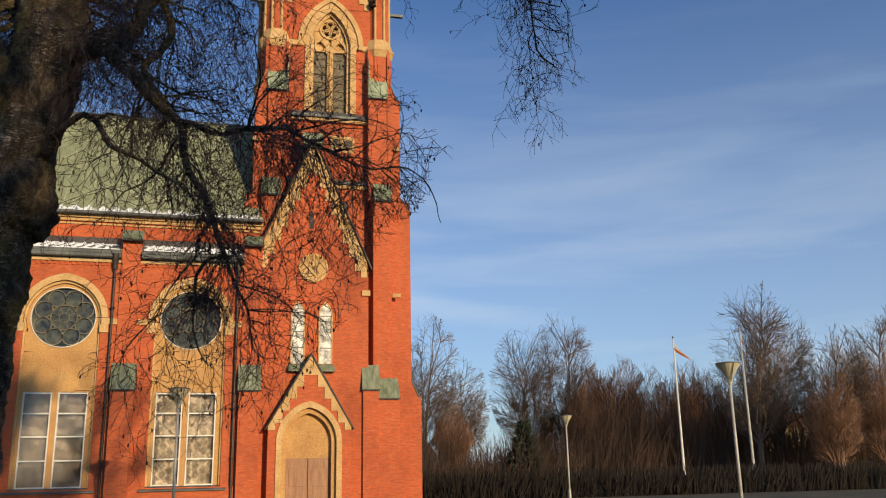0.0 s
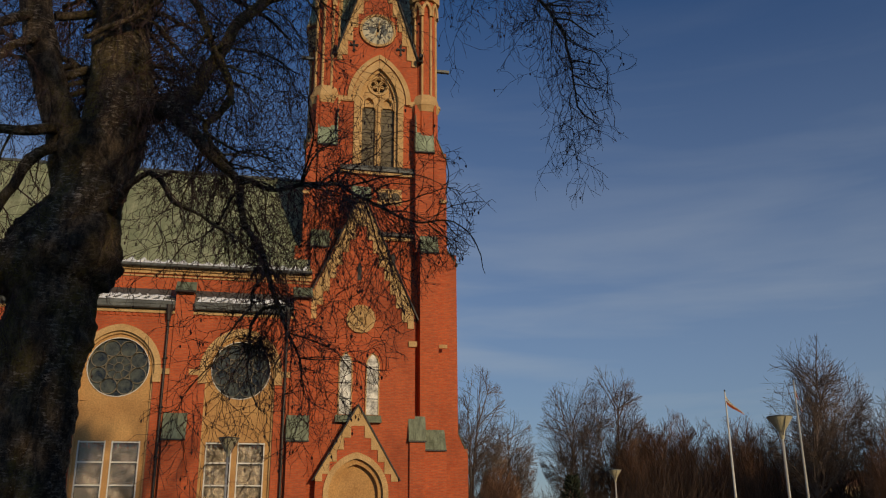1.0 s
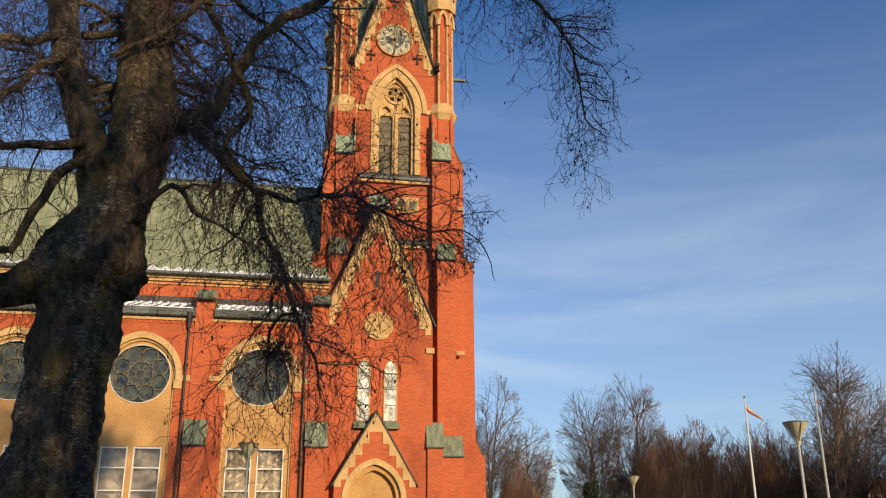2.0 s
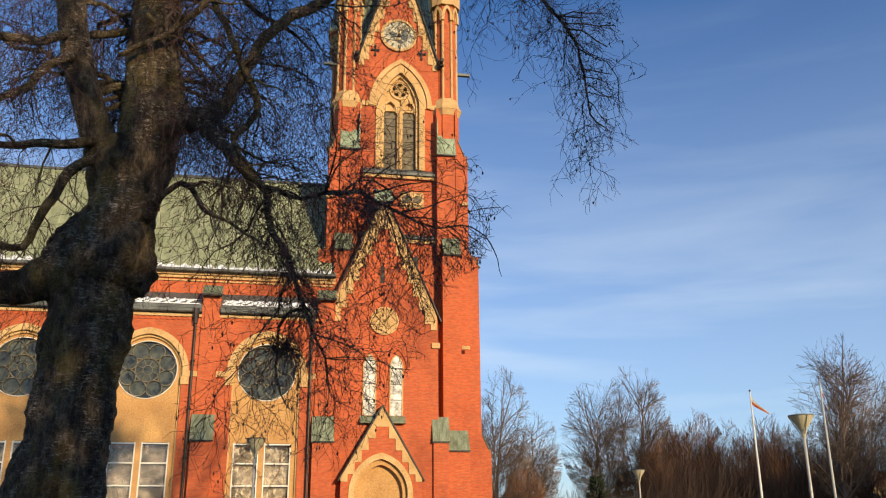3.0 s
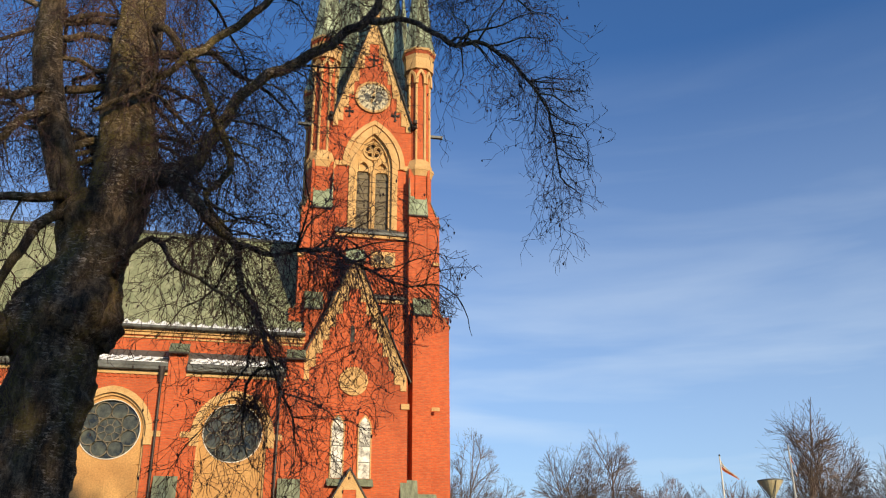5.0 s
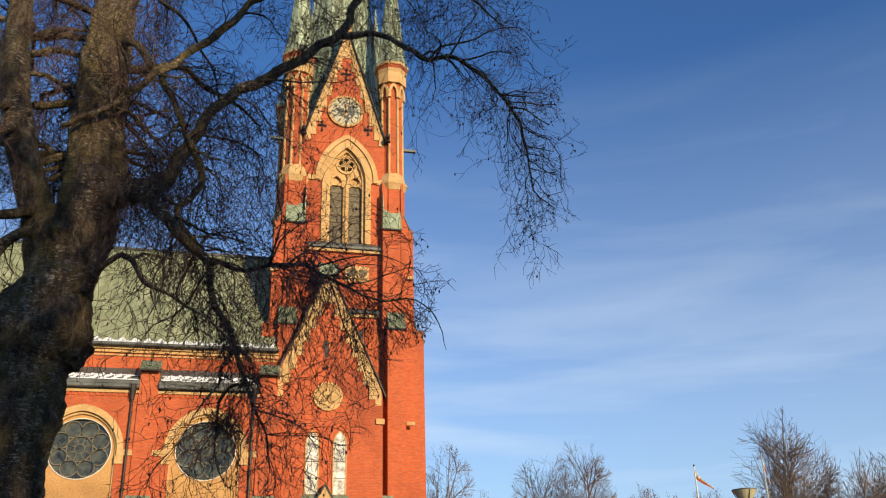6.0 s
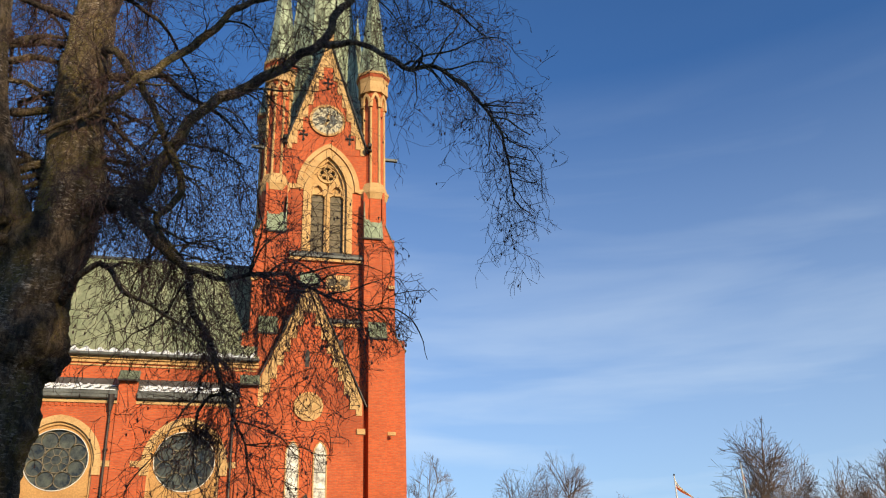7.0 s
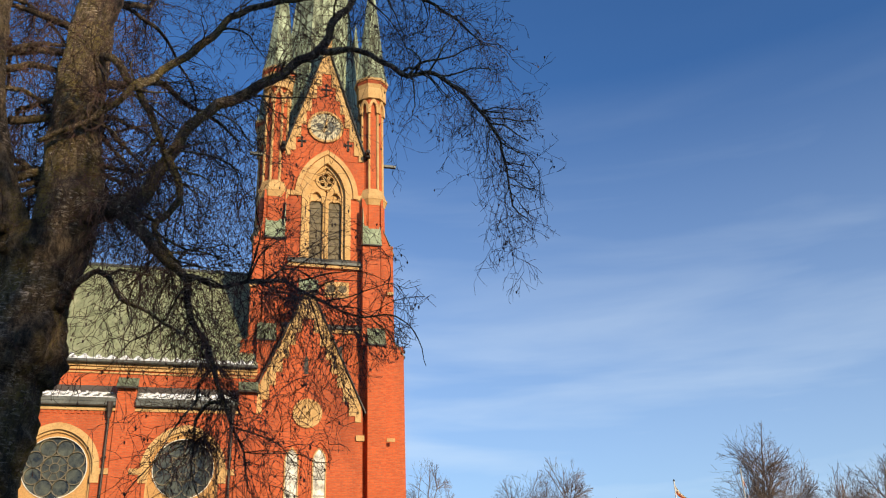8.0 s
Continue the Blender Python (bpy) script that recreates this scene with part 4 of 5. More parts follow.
for i, (x1, x0) in enumerate(zip(piers[:-1], piers[1:])):
    a, b = x0 + 0.4, x1 - 0.47
    part("cornice", box(a, b, YN - 0.1, YN + 0.02, 11.72, 11.84), STONE, church, "thin yellow cornice")
    dn = bmesh.new()
    k = int((b - a) / 0.26)
    for j in range(k):
        box(a + j * 0.26, a + j * 0.26 + 0.13, YN - 0.06, YN + 0.02, 11.56, 11.715, dn)
    tagged(part("dentil_course", dn, BRICK, church), kind="stuff")
    part("gutter", box(a, b, YN - 0.28, YN + 0.1, 11.92, 12.32, bevel=0.05), GREY_METAL, church, "grey metal box gutter")
    part("aisle_roof", wedge(a, b, YN - 0.1, YN + 1.25, 12.32, 13.36), GREY_METAL, church, "low grey metal lean-to roof")
    part("gutter_edge", box(a, b, YN - 0.31, YN - 0.27, 12.12, 12.17), GREY_METAL, church)
    sn, rnd = Tubes(), random.Random(i + 5)
    # old snow that has crept down the metal in slanting tongues
    at = lambda u, k: Vector((u, YN - 0.06 + 0.42 * k, 12.36 + 0.33 * k))
    for k0, w0 in ((0.0, 0.05), (0.97, 0.035)):
        u = a + 0.08
        while u < b - 0.2:
            w = min(rnd.uniform(0.7, 1.7), b - 0.05 - u)
            sn.add([at(u + w * q / 6, k0 + rnd.uniform(-0.04, 0.06)) for q in range(7)], [0.012] + [w0 * rnd.uniform(0.7, 1.3) for q in range(5)] + [0.012], 6)
            u += w + (rnd.uniform(0.05, 0.3) if rnd.random() < 0.4 else -0.02)
    u = a + 0.1
    while u < b - 0.6:
        w = rnd.uniform(0.3, 0.55)
        sn.add([at(u + w * q / 5 + 0.05 * math.sin(q * 1.9), q / 5) for q in range(6)], [rnd.uniform(0.05, 0.11) for q in range(6)], 6)
        u += rnd.uniform(0.3, 0.5)
    sn.put("snow_strip", SNOW, church, "patchy old snow", True)
part("clerestory_wall", box(XL, AX - 3.3, YN + 1.05, YN + 1.5, 13.0, 14.25), BRICK, church)
part("cornice", box(XL, AX - 3.3, YN + 0.93, YN + 1.06, 13.98, 14.1), STONE, church)
part("cornice", box(XL, AX - 3.3, YN + 0.85, YN + 1.06, 14.14, 14.26), STONE, church)
part("cornice", box(XL, AX - 3.3, YN + 0.98, YN + 1.06, 13.82, 13.9), STONE, church)
RY, RIDGE_Z = 48.7, 21.3
def roof_plane(y0, z0, y1, z1):
    bm = bmesh.new()
    v = [bm.verts.new(p) for p in ((XL - 0.4, y0, z0), (AX - 3.3, y0, z0), (AX - 3.3, y1, z1), (XL - 0.4, y1, z1))]
    bm.faces.new(v)
    bmesh.ops.solidify(bm, geom=bm.faces[:], thickness=0.1)
    return bm
E0, EZ = YN + 0.72, 14.3
nave_roof = part("nave_roof", roof_plane(E0, EZ, RY, RIDGE_Z), COPPER, church, "steep green copper roof with standing seams")
part("nave_roof", roof_plane(RY * 2 - E0, EZ, RY, RIDGE_Z), COPPER, church)
part("ridge_roll", box(XL - 0.4, AX - 3.3, RY - 0.09, RY + 0.09, RIDGE_Z - 0.02, RIDGE_Z + 0.13), GREY_METAL, church)
part("gutter", box(XL - 0.4, AX - 3.3, YN + 0.55, YN + 0.85, 14.26, 14.42, bevel=0.04), GREY_METAL, church)
x = XL
nrm = Vector((0, -(RIDGE_Z - EZ), RY - E0)).normalized()
rnd = random.Random(3)
while x < AX - 3.4:
    sm = bmesh.new()
    p0, p1 = Vector((x, E0, EZ)), Vector((x, RY, RIDGE_Z))
    v = [sm.verts.new(p) for p in (p0, p0 + Vector((0.04, 0, 0)), p1 + Vector((0.04, 0, 0)), p1, p0 + nrm * 0.028, p0 + nrm * 0.028 + Vector((0.04, 0, 0)), p1 + nrm * 0.028 + Vector((0.04, 0, 0)), p1 + nrm * 0.028)]
    for f in ((0, 1, 2, 3), (7, 6, 5, 4), (0, 4, 5, 1), (1, 5, 6, 2), (2, 6, 7, 3), (3, 7, 4, 0)):
        sm.faces.new([v[q] for q in f])
    sub("seam", sm, COPPER, nave_roof)
    x += 0.62
sn = Tubes()
up_slope = Vector((0, RY - E0, RIDGE_Z - EZ)).normalized()
x = XL
while x < AX - 4.0:
    # snow hangs in scallops between the seams
    o = Vector((x, E0 - 0.01, EZ + 0.1)) + nrm * 0.03
    deep = rnd.uniform(0.1, 0.3)
    sn.add([o + Vector((0.62 * q / 8, 0, 0)) + up_slope * (0.05 + deep * abs(2 * q / 8 - 1) ** 2.2 + rnd.uniform(0, 0.04)) for q in range(9)], [0.05 + 0.035 * abs(2 * q / 8 - 1) + rnd.uniform(0, 0.02) for q in range(9)], 6)
    sn.add([o + Vector((0.62 * q / 4, -0.02, rnd.uniform(-0.03, 0.02))) for q in range(5)], [rnd.uniform(0.05, 0.085) for q in range(5)], 6)
    x += 0.62
sn.put("snow_strip", SNOW, church, "ragged strip of snow along the eave", True)

# ---- street lamps ----
def street_lamp():
    t = thing("street_lamp", (0, 0, 0), "slim grey park lamp with a cream funnel shade", "street lamp", "park lamps")
    pl = Tubes()
    pl.add([Vector((0, 0, 0)), Vector((0, 0, 2.0)), Vector((0, 0, 4.6))], [0.062, 0.05, 0.042], 10)
    pl.put("pole", POLE_GREY, t, smooth=True)
    part("base", octagon(0, 0, 0.09, 0.075, 0, 0.7, k=12), POLE_GREY, t)
    part("shade", octagon(0, 0, 0.08, 0.375, 4.5, 4.97, octagon(0, 0, 0.06, 0.09, 4.3, 4.5, k=20, cap=False), k=20), LAMP_SHADE, t, "cream funnel-shaped shade")
    part("lid", octagon(0, 0, 0.39, 0.39, 4.97, 5.0, octagon(0, 0, 0.37, 0.12, 5.0, 5.04, k=20), k=20), GREY_METAL, t, "flat grey lid")
    for i in range(3):
        a = i * 2.1 + 0.4
        rb = Tubes()
        rb.add([Vector((0.09 * math.cos(a), 0.09 * math.sin(a), 4.42)), Vector((0.385 * math.cos(a), 0.385 * math.sin(a), 4.97))], [0.014, 0.014], 5)
        rb.put("rib", GREY_METAL, t)
    return t

lamp = street_lamp()
lamp.location = (16.1, 25.0, 0)
copy_thing(lamp, pose(-0.84, 34.3, 0))
copy_thing(lamp, pose(21.1, 50.0, 0))

# ---- flagpoles ----
for n, (fx, fy, h) in enumerate(((46.2, 80, 14.7), (47.3, 70, 14.3))):
    fp = thing("flagpole", (fx, fy, 0), "white flagpole with a small pennant" if n == 0 else "weathered white flagpole with a furled pennant", "flagpole")
    tb = Tubes()
    tb.add([Vector((fx, fy, 0)), Vector((fx, fy, h * 0.5)), Vector((fx, fy, h))], [0.14, 0.11, 0.06], 10)
    tb.put("pole", WHITE_PAINT if n == 0 else POLE_GREY, fp)
    part("ball", octagon(fx, fy, 0.05, 0.1, h, h + 0.1, octagon(fx, fy, 0.1, 0.03, h + 0.1, h + 0.22)), GREY_METAL, fp)
    for half, mat in ((0, YELLOW_CLOTH), (1, RED_CLOTH)):
        pn = bmesh.new()
        rows = []
        for i in range(9):
            u = i / 8
            drop = -1.75 * u ** 0.8 - 0.25 * u if n == 0 else -2.6 * u
            out = (1.75 * u if n == 0 else 0.45 * u * (1 + 0.5 * math.sin(6 * u)))
            w = 0.3 * (1 - u) + 0.07
            top = h - 0.35 - half * w + drop * 0.9
            rows.append([pn.verts.new((fx + 0.07 + out, fy + 0.16 * math.sin(5 * u + half), z)) for z in (top, top - w)])
        for r0, r1 in zip(rows, rows[1:]):
            pn.faces.new((r0[0], r1[0], r1[1], r0[1]))
        bmesh.ops.solidify(pn, geom=pn.faces[:], thickness=0.02)
        part("pennant", pn, mat, fp)

# ---- far buildings between the trees ----
def far_building(bxx, byy, w, d, h, storeys, cols, wall, label):
    t = thing("apartment_building", (bxx, byy, 0), label, "building")
    part("wall", box(bxx - w / 2, bxx + w / 2, byy, byy + d, 0, h), wall, t)
    part("roof", prism([(bxx - w / 2 - 0.4, h), (bxx + w / 2 + 0.4, h), (bxx + w / 2 - 2, h + 3.0), (bxx - w / 2 + 2, h + 3.0)], byy - 0.4, byy + d + 0.4), ROOF_TILE, t)
    for i in range(cols):
        for j in range(storeys):
            cx, cz = bxx - w / 2 + (i + 0.5) * w / cols, 1.2 + j * (h - 1) / storeys
            wd = part("window", box(cx - 0.7, cx + 0.7, byy - 0.06, byy + 0.02, cz, cz + 1.5), WHITE_PAINT, t)
            sub("pane", box(cx - 0.6, cx + 0.6, byy - 0.08, byy - 0.064, cz + 0.1, cz + 1.4), PANE, wd)
    return t

far_building(112, 160, 24, 12, 9.5, 3, 8, FACADE, "ochre apartment building half hidden behind bare trees")
far_building(36, 170, 16, 10, 5.5, 2, 6, FACADE, "low ochre house behind bare trees")


# ---- bare trees in the distance ----
def far_tree(x, y, h, seed, mat, label, wide=0.22, low=0.2, base=0.24, leaders=9, lean=0.75, upright=0.05, kids=(15, 7, 5), minr=0.011):
    """A bare tree: leaders that fan out of a short trunk and fill a rounded, uneven crown with finer and finer branches."""
    # trees with y below 0 are out of view, added only to cast shade
    t = thing("bare_tree", (x, y, 0), label, "tree", "bare trees behind the church" if y > 0 else "bare trees by the garden wall")
    rnd = random.Random(seed)
    tr, cr = Tubes(), Tubes()
    H, rad = h * base, h * 0.0115
    sway = [rnd.gauss(0, 0.05) for i in range(5)]
    pts = [Vector((x + sway[i] * (i > 0), y, H * i / 4)) for i in range(5)]
    tr.add(pts, [rad * (1.3 - 0.08 * i) for i in range(5)], 8, 0.15)
    tr.put("trunk", mat, t)
    mid = Vector((x, y, h * (1 + low) / 2))
    half = Vector((wide * h, wide * h, h * (1 - low) / 2))

    def reach(p, d):
        o = Vector([(a - b) / c for a, b, c in zip(p, mid, half)])
        v = Vector([a / c for a, c in zip(d, half)])
        a, b, c = v.dot(v), 2 * o.dot(v), o.dot(o) - 1
        if b * b < 4 * a * c:
            return 0.0
        k = (-b + math.sqrt(b * b - 4 * a * c)) / (2 * a)
        return max(0.0, k * (0.97 + 0.2 * noise.noise((p + d * k) * 0.42 + Vector((seed, 0, 0)))))

    def branch(p, d, length, r, level):
        k = (2, 2, 3, 5)[level]
        line, dirs = [p.copy()], []
        for i in range(k):
            d = (d + Vector((rnd.gauss(0, 0.09), rnd.gauss(0, 0.09), rnd.gauss(0, 0.05) + upright * 0.16))).normalized()
            p = p + d * (length / k)
            line.append(p.copy())
            dirs.append(d.copy())
        cr.add(line, [max(minr, r * (1 - (0.9 if level == 3 else 0.7) * i / k)) for i in range(k + 1)], (3, 3, 4, 6)[level], caps=False)
        if level == 0:
            return
        for i in range(kids[3 - level]):
            q = rnd.uniform(0.1, 0.93)
            j = min(k - 1, int(q * k))
            at = line[j].lerp(line[j + 1], q * k - j)
            ax = dirs[j].cross(Vector((rnd.gauss(0, 1), rnd.gauss(0, 1), rnd.gauss(0, 1)))).normalized()
            nd = Matrix.Rotation(rnd.uniform(0.4, 1.05), 3, ax) @ dirs[j]
            out = Vector((at.x - x, at.y - y, 0))
            nd = (nd + (out.normalized() * 0.25 if out.length > 0.1 else Vector((0, 0, 0))) + Vector((0, 0, upright * 0.5))).normalized()
            ln = min(reach(at, nd) * rnd.uniform(0.8, 1.04), length * rnd.uniform(0.4, 0.8), h * (0.4, 0.17, 0.085)[3 - level])
            if ln > (0.3 if level > 1 else 0.16):
                branch(at, nd, ln, r * 0.36, level - 1)

    for i in range(leaders):
        a = 6.28 * i / leaders + rnd.uniform(-0.4, 0.4)
        u = lean * rnd.uniform(0.35, 1.2) if i else 0.05
        d = Vector((math.cos(a) * u, math.sin(a) * u, 1)).normalized()
        p = Vector((x + sway[4], y, H * (rnd.uniform(0.75, 1.0) if i else 0.98)))
        branch(p, d, reach(p, d) * 0.86, rad * (0.5 if i else 0.8), 3)
    cr.put("crown", mat, t)
    return t


FAR = "tall bare tree with fine grey-brown branches"
RED = "dense bare tree with upright red-brown twigs"
for x, y, h, seed, wide in ((23.6, 95, 19.7, 11, 0.23), (29.3, 100, 15.6, 12, 0.22), (42.3, 100, 21.3, 14, 0.21), (38.5, 102, 20.0, 25, 0.25),
                            (55.2, 80, 21.3, 16, 0.22), (62.4, 86, 22.3, 17, 0.2), (61.6, 76, 16.5, 18, 0.24), (69, 78, 19.5, 22, 0.24)):
    far_tree(x, y, h, seed, FAR_TWIG, FAR, wide)
for i, (x, y, h) in enumerate(((45, 101, 13.5), (47.3, 96, 15.6), (49.9, 94, 14.2), (43.3, 97, 12.2), (52.4, 92, 13.2), (54.6, 93, 14.4), (57.2, 95, 14.8), (40.6, 104, 11.5), (58.6, 73, 11.5), (62, 90, 14.5), (26, 92, 9.5), (29.5, 104, 8.5),
                                (65, 74, 14), (46.1, 99, 14.6), (48.6, 97, 15.2), (59.4, 94, 14.4))):
    far_tree(x, y, h, 40 + i, RED_TWIG, RED, wide=0.24, low=0.02, base=0.1, leaders=10, lean=0.5, upright=0.5, kids=(11, 7, 5), minr=0.010)
# unseen bare trees, added behind the camera to dapple the birch
for i in range(7):
    far_tree(3.2 + 2.0 * i, -11.0 - 1.6 * (i % 2), (18.5 if i > 2 else 15.0) + 0.8 * ((i * 2) % 3), 71 + i, FAR_TWIG, "unseen bare tree with dense twigs, added to dapple the birch", wide=0.2, low=0.2 if i > 2 else 0.04, base=0.2 if i > 2 else 0.1, leaders=6 if i > 2 else 8, upright=0.3, kids=(10, 6, 3), minr=0.02 if i > 2 else 0.026)
# taller unseen trees, added to throw shade on the left nave bays
for x, y, h, seed, wide, low, base in ((17.2, -14.0, 24.5, 91, 0.2, 0.2, 0.2), (13.8, -15.0, 26.0, 92, 0.2, 0.2, 0.2), (12.4, -14.2, 29.0, 93, 0.12, 0.55, 0.5)):
    far_tree(x, y, h, seed, FAR_TWIG, "unseen tall bare tree with dense twigs, added to shade the nave", wide, low, base, minr=0.04 if seed < 93 else 0.06, upright=0.3, kids=(10, 6, 3) if seed < 93 else (15, 8, 4))
fir = thing("dark_shrub", (33.2, 90, 0), "dark evergreen shrub below the bare trees", "shrub")
fr, rnd = Tubes(), random.Random(8)
for i in range(900):
    a, z = rnd.uniform(0, 6.28), rnd.uniform(0.3, 6.8)
    r = 2.6 * (1 - z / 7.6) * rnd.uniform(0.3, 1.05)
    p = Vector((33.2 + r * math.cos(a), 90 + r * math.sin(a), z))
    fr.add([p, p + Vector((math.cos(a) * 0.5, math.sin(a) * 0.5, rnd.uniform(-0.1, 0.5)))], [0.16, 0.02], 4)
fr.put("foliage", FIR, fir)
tk = Tubes()
tk.add([Vector((33.2, 90, 0)), Vector((33.2, 90, 6.5))], [0.16, 0.04], 6)
tk.put("trunk", FAR_TWIG, fir)

# low brush under the far trees: nobody could count it
brush, rnd = Tubes(), random.Random(21)
for i in range(10000):
    x = rnd.uniform(18, 84)
    y = 86 + rnd.uniform(0, 22) - max(0, x - 52) * 0.55
    h = rnd.uniform(3.0, 10.5) if x > 40 else rnd.uniform(2.5, 7.5) * (0.75 + 0.25 * math.sin(x * 0.9) * math.sin(x * 0.37))
    p = Vector((x, y, 0))
    pts = [p]
    d = Vector((rnd.gauss(0, 0.16), rnd.gauss(0, 0.16), 1))
    for j in range(3):
        pts.append(pts[-1] + d * h / 3)
        d = d + Vector((rnd.gauss(0, 0.2), rnd.gauss(0, 0.2), 0))
    brush.add(pts, [0.036, 0.028, 0.02, 0.01], 3, caps=False)
low = Tubes()
for i in range(6000):
    x = rnd.uniform(10, 84)
    y = 56.5 + rnd.uniform(0, 3)
    p = Vector((x, y, 0))
    q = p + Vector((rnd.gauss(0, 0.3), rnd.gauss(0, 0.3), rnd.uniform(1.0, 2.1)))
    low.add([p, p.lerp(q, 0.5) + Vector((rnd.gauss(0, 0.1), 0, 0)), q], [0.035, 0.03, 0.02], 3)
holder = thing("undergrowth", (50, 90, 0), "tangled brown undergrowth below the bare trees", "undergrowth", kind="stuff")
brush.put("stem_mass", BRUSH, holder, kind="stuff")
hedge = thing("hedge", (50, 57, 0), "low dark leafless hedge in front of the trees", "hedge", kind="stuff")
low.put("hedge_mass", HEDGE, hedge, kind="stuff")

# ---- the old weeping birch near the camera ----
birch = thing("weeping_birch", (-2.4, 10.1, 0), "old weeping birch with gnarled mossy trunk and hanging bare twigs", "tree")
trunk = Tubes()
def limb(pts, radii, sides=12, rough=0.12, step=0.09, store=True):
    """A limb through guide points; the stem and its burrs are gathered in the trunk, every other limb is a part of its own."""
    p, r = spline(pts, radii, step)
    if store:
        for i in range(1, len(p) - 1):
            k = min(0.035, 0.012 + r[i] * 0.4)
            p[i] = p[i] + Vector((noise.noise(p[i] * 4.1), noise.noise(p[i] * 4.1 + Vector((9, 0, 0))), noise.noise(p[i] * 4.1 + Vector((0, 7, 0))))) * k * 1.6
    own = Tubes() if store else trunk
    own.add(p, r, sides, rough, pts[0][0])
    if store:
        own.put("limb", BARK, birch, "", True)
        BOUGHS.append((p, r))
    return p, r

BOUGHS = []
limb([(-2.42, 10.1, -0.1), (-2.34, 10.05, 1.0), (-2.26, 10, 2.06), (-2.22, 10, 2.6), (-2.19, 10, 3.25), (-2.15, 10, 3.9), (-2.17, 10, 4.24), (-2.12, 10, 4.44), (-2.06, 10, 4.62), (-1.99, 10, 4.86), (-1.93, 10, 5.14), (-1.91, 10, 5.43), (-1.9, 10, 5.73), (-1.88, 10, 6.0)],
     [0.70, 0.57, 0.48, 0.44, 0.44, 0.47, 0.50, 0.58, 0.58, 0.48, 0.395, 0.365, 0.42, 0.40], 160, 0.13, 0.022, False)
# the long dark crack down the front of the trunk
for v in trunk.v:
    if v.y < 9.95 and 0.6 < v.z < 3.6:
        xc = -2.2 + 0.075 * (v.z - 1.5) + 0.05 * noise.noise(Vector((0, 3.3, v.z * 2.6)))
        k = 1 - abs(v.x - xc) / 0.045
        if k > 0:
            v.y += 0.09 * k * min(1.0, (3.6 - v.z) * 3)
limb([(-2.02, 10.05, 5.2), (-2.18, 10.03, 5.75), (-2.35, 10, 6.25), (-2.55, 10, 6.8), (-2.70, 10, 7.35), (-2.84, 10, 8.1), (-2.95, 10.1, 9.5), (-3.1, 10.2, 11)], [0.28, 0.22, 0.2, 0.18, 0.175, 0.165, 0.14, 0.1], 72, 0.1, 0.03, False)
limb([(-1.86, 10, 5.3), (-1.75, 10, 5.95), (-1.71, 10, 6.6), (-1.78, 10, 7.4), (-1.79, 10, 8.2), (-1.76, 10, 9.0), (-1.70, 10, 9.5), (-1.62, 10, 11)], [0.34, 0.36, 0.36, 0.31, 0.3, 0.26, 0.25, 0.18], 96, 0.1, 0.03, False)
# burrs and the stub of a cut limb
limb([(-2.35, 9.85, 4.35), (-2.62, 9.8, 4.28), (-2.86, 9.9, 4.2), (-3.4, 9.9, 4.18)], [0.30, 0.24, 0.19, 0.18], 40, 0.14, 0.03, False)
limb([(-2.3, 9.8, 4.0), (-2.42, 9.68, 4.4), (-2.3, 9.75, 4.75)], [0.16, 0.24, 0.12], 40, 0.2, 0.03, False)
limb([(-1.95, 9.75, 4.3), (-1.85, 9.7, 4.62), (-1.8, 9.8, 5.0)], [0.12, 0.25, 0.12], 40, 0.2, 0.03, False)
# main limbs
limb([(-1.62, 9.95, 6.25), (-1.36, 9.7, 6.24), (-1.02, 9.6, 6.26), (-0.80, 9.6, 6.53), (-0.62, 9.6, 6.98), (-0.33, 9.6, 7.53), (0.33, 9.55, 8.03), (0.89, 9.5, 8.5), (1.18, 9.45, 8.75), (1.33, 9.5, 9.25), (1.62, 9.6, 9.75), (1.8, 9.6, 10.6)],
     [0.22, 0.16, 0.14, 0.085, 0.075, 0.068, 0.068, 0.06, 0.058, 0.05, 0.045, 0.03])
limb([(1.16, 9.42, 8.66), (1.52, 9.1, 8.5), (1.91, 9, 8.29), (2.20, 9, 8.13), (2.58, 9, 8.23), (3.02, 9, 7.90), (3.38, 9, 7.40), (3.46, 9, 6.91), (3.53, 9, 6.40), (3.74, 9, 6.2)],
     [0.05, 0.037, 0.034, 0.034, 0.028, 0.024, 0.018, 0.013, 0.011, 0.006], 8)
limb([(-1.15, 9.62, 6.24), (-0.98, 9.4, 6.04), (-0.71, 9.3, 5.68), (-0.48, 9.3, 5.46), (-0.31, 9.3, 5.30), (-0.19, 9.3, 4.84), (0.02, 9.3, 4.47), (0.13, 9.3, 4.10), (0.27, 9.3, 3.74), (0.44, 9.3, 3.39), (0.5, 9.3, 3.0)],
     [0.12, 0.085, 0.066, 0.058, 0.05, 0.04, 0.032, 0.026, 0.02, 0.012, 0.006])
limb([(-1.62, 9.9, 8.5), (-1.40, 9.6, 8.26), (-1.10, 9.6, 7.92), (-0.73, 9.6, 8.28), (-0.28, 9.6, 8.74), (-0.02, 9.6, 9.15), (0.41, 9.6, 9.42), (1.1, 9.6, 9.7), (1.9, 9.5, 9.9), (2.7, 9.3, 9.6), (3.3, 9.2, 9.0)],
     [0.06, 0.055, 0.05, 0.05, 0.05, 0.045, 0.042, 0.038, 0.03, 0.02, 0.01], 10)
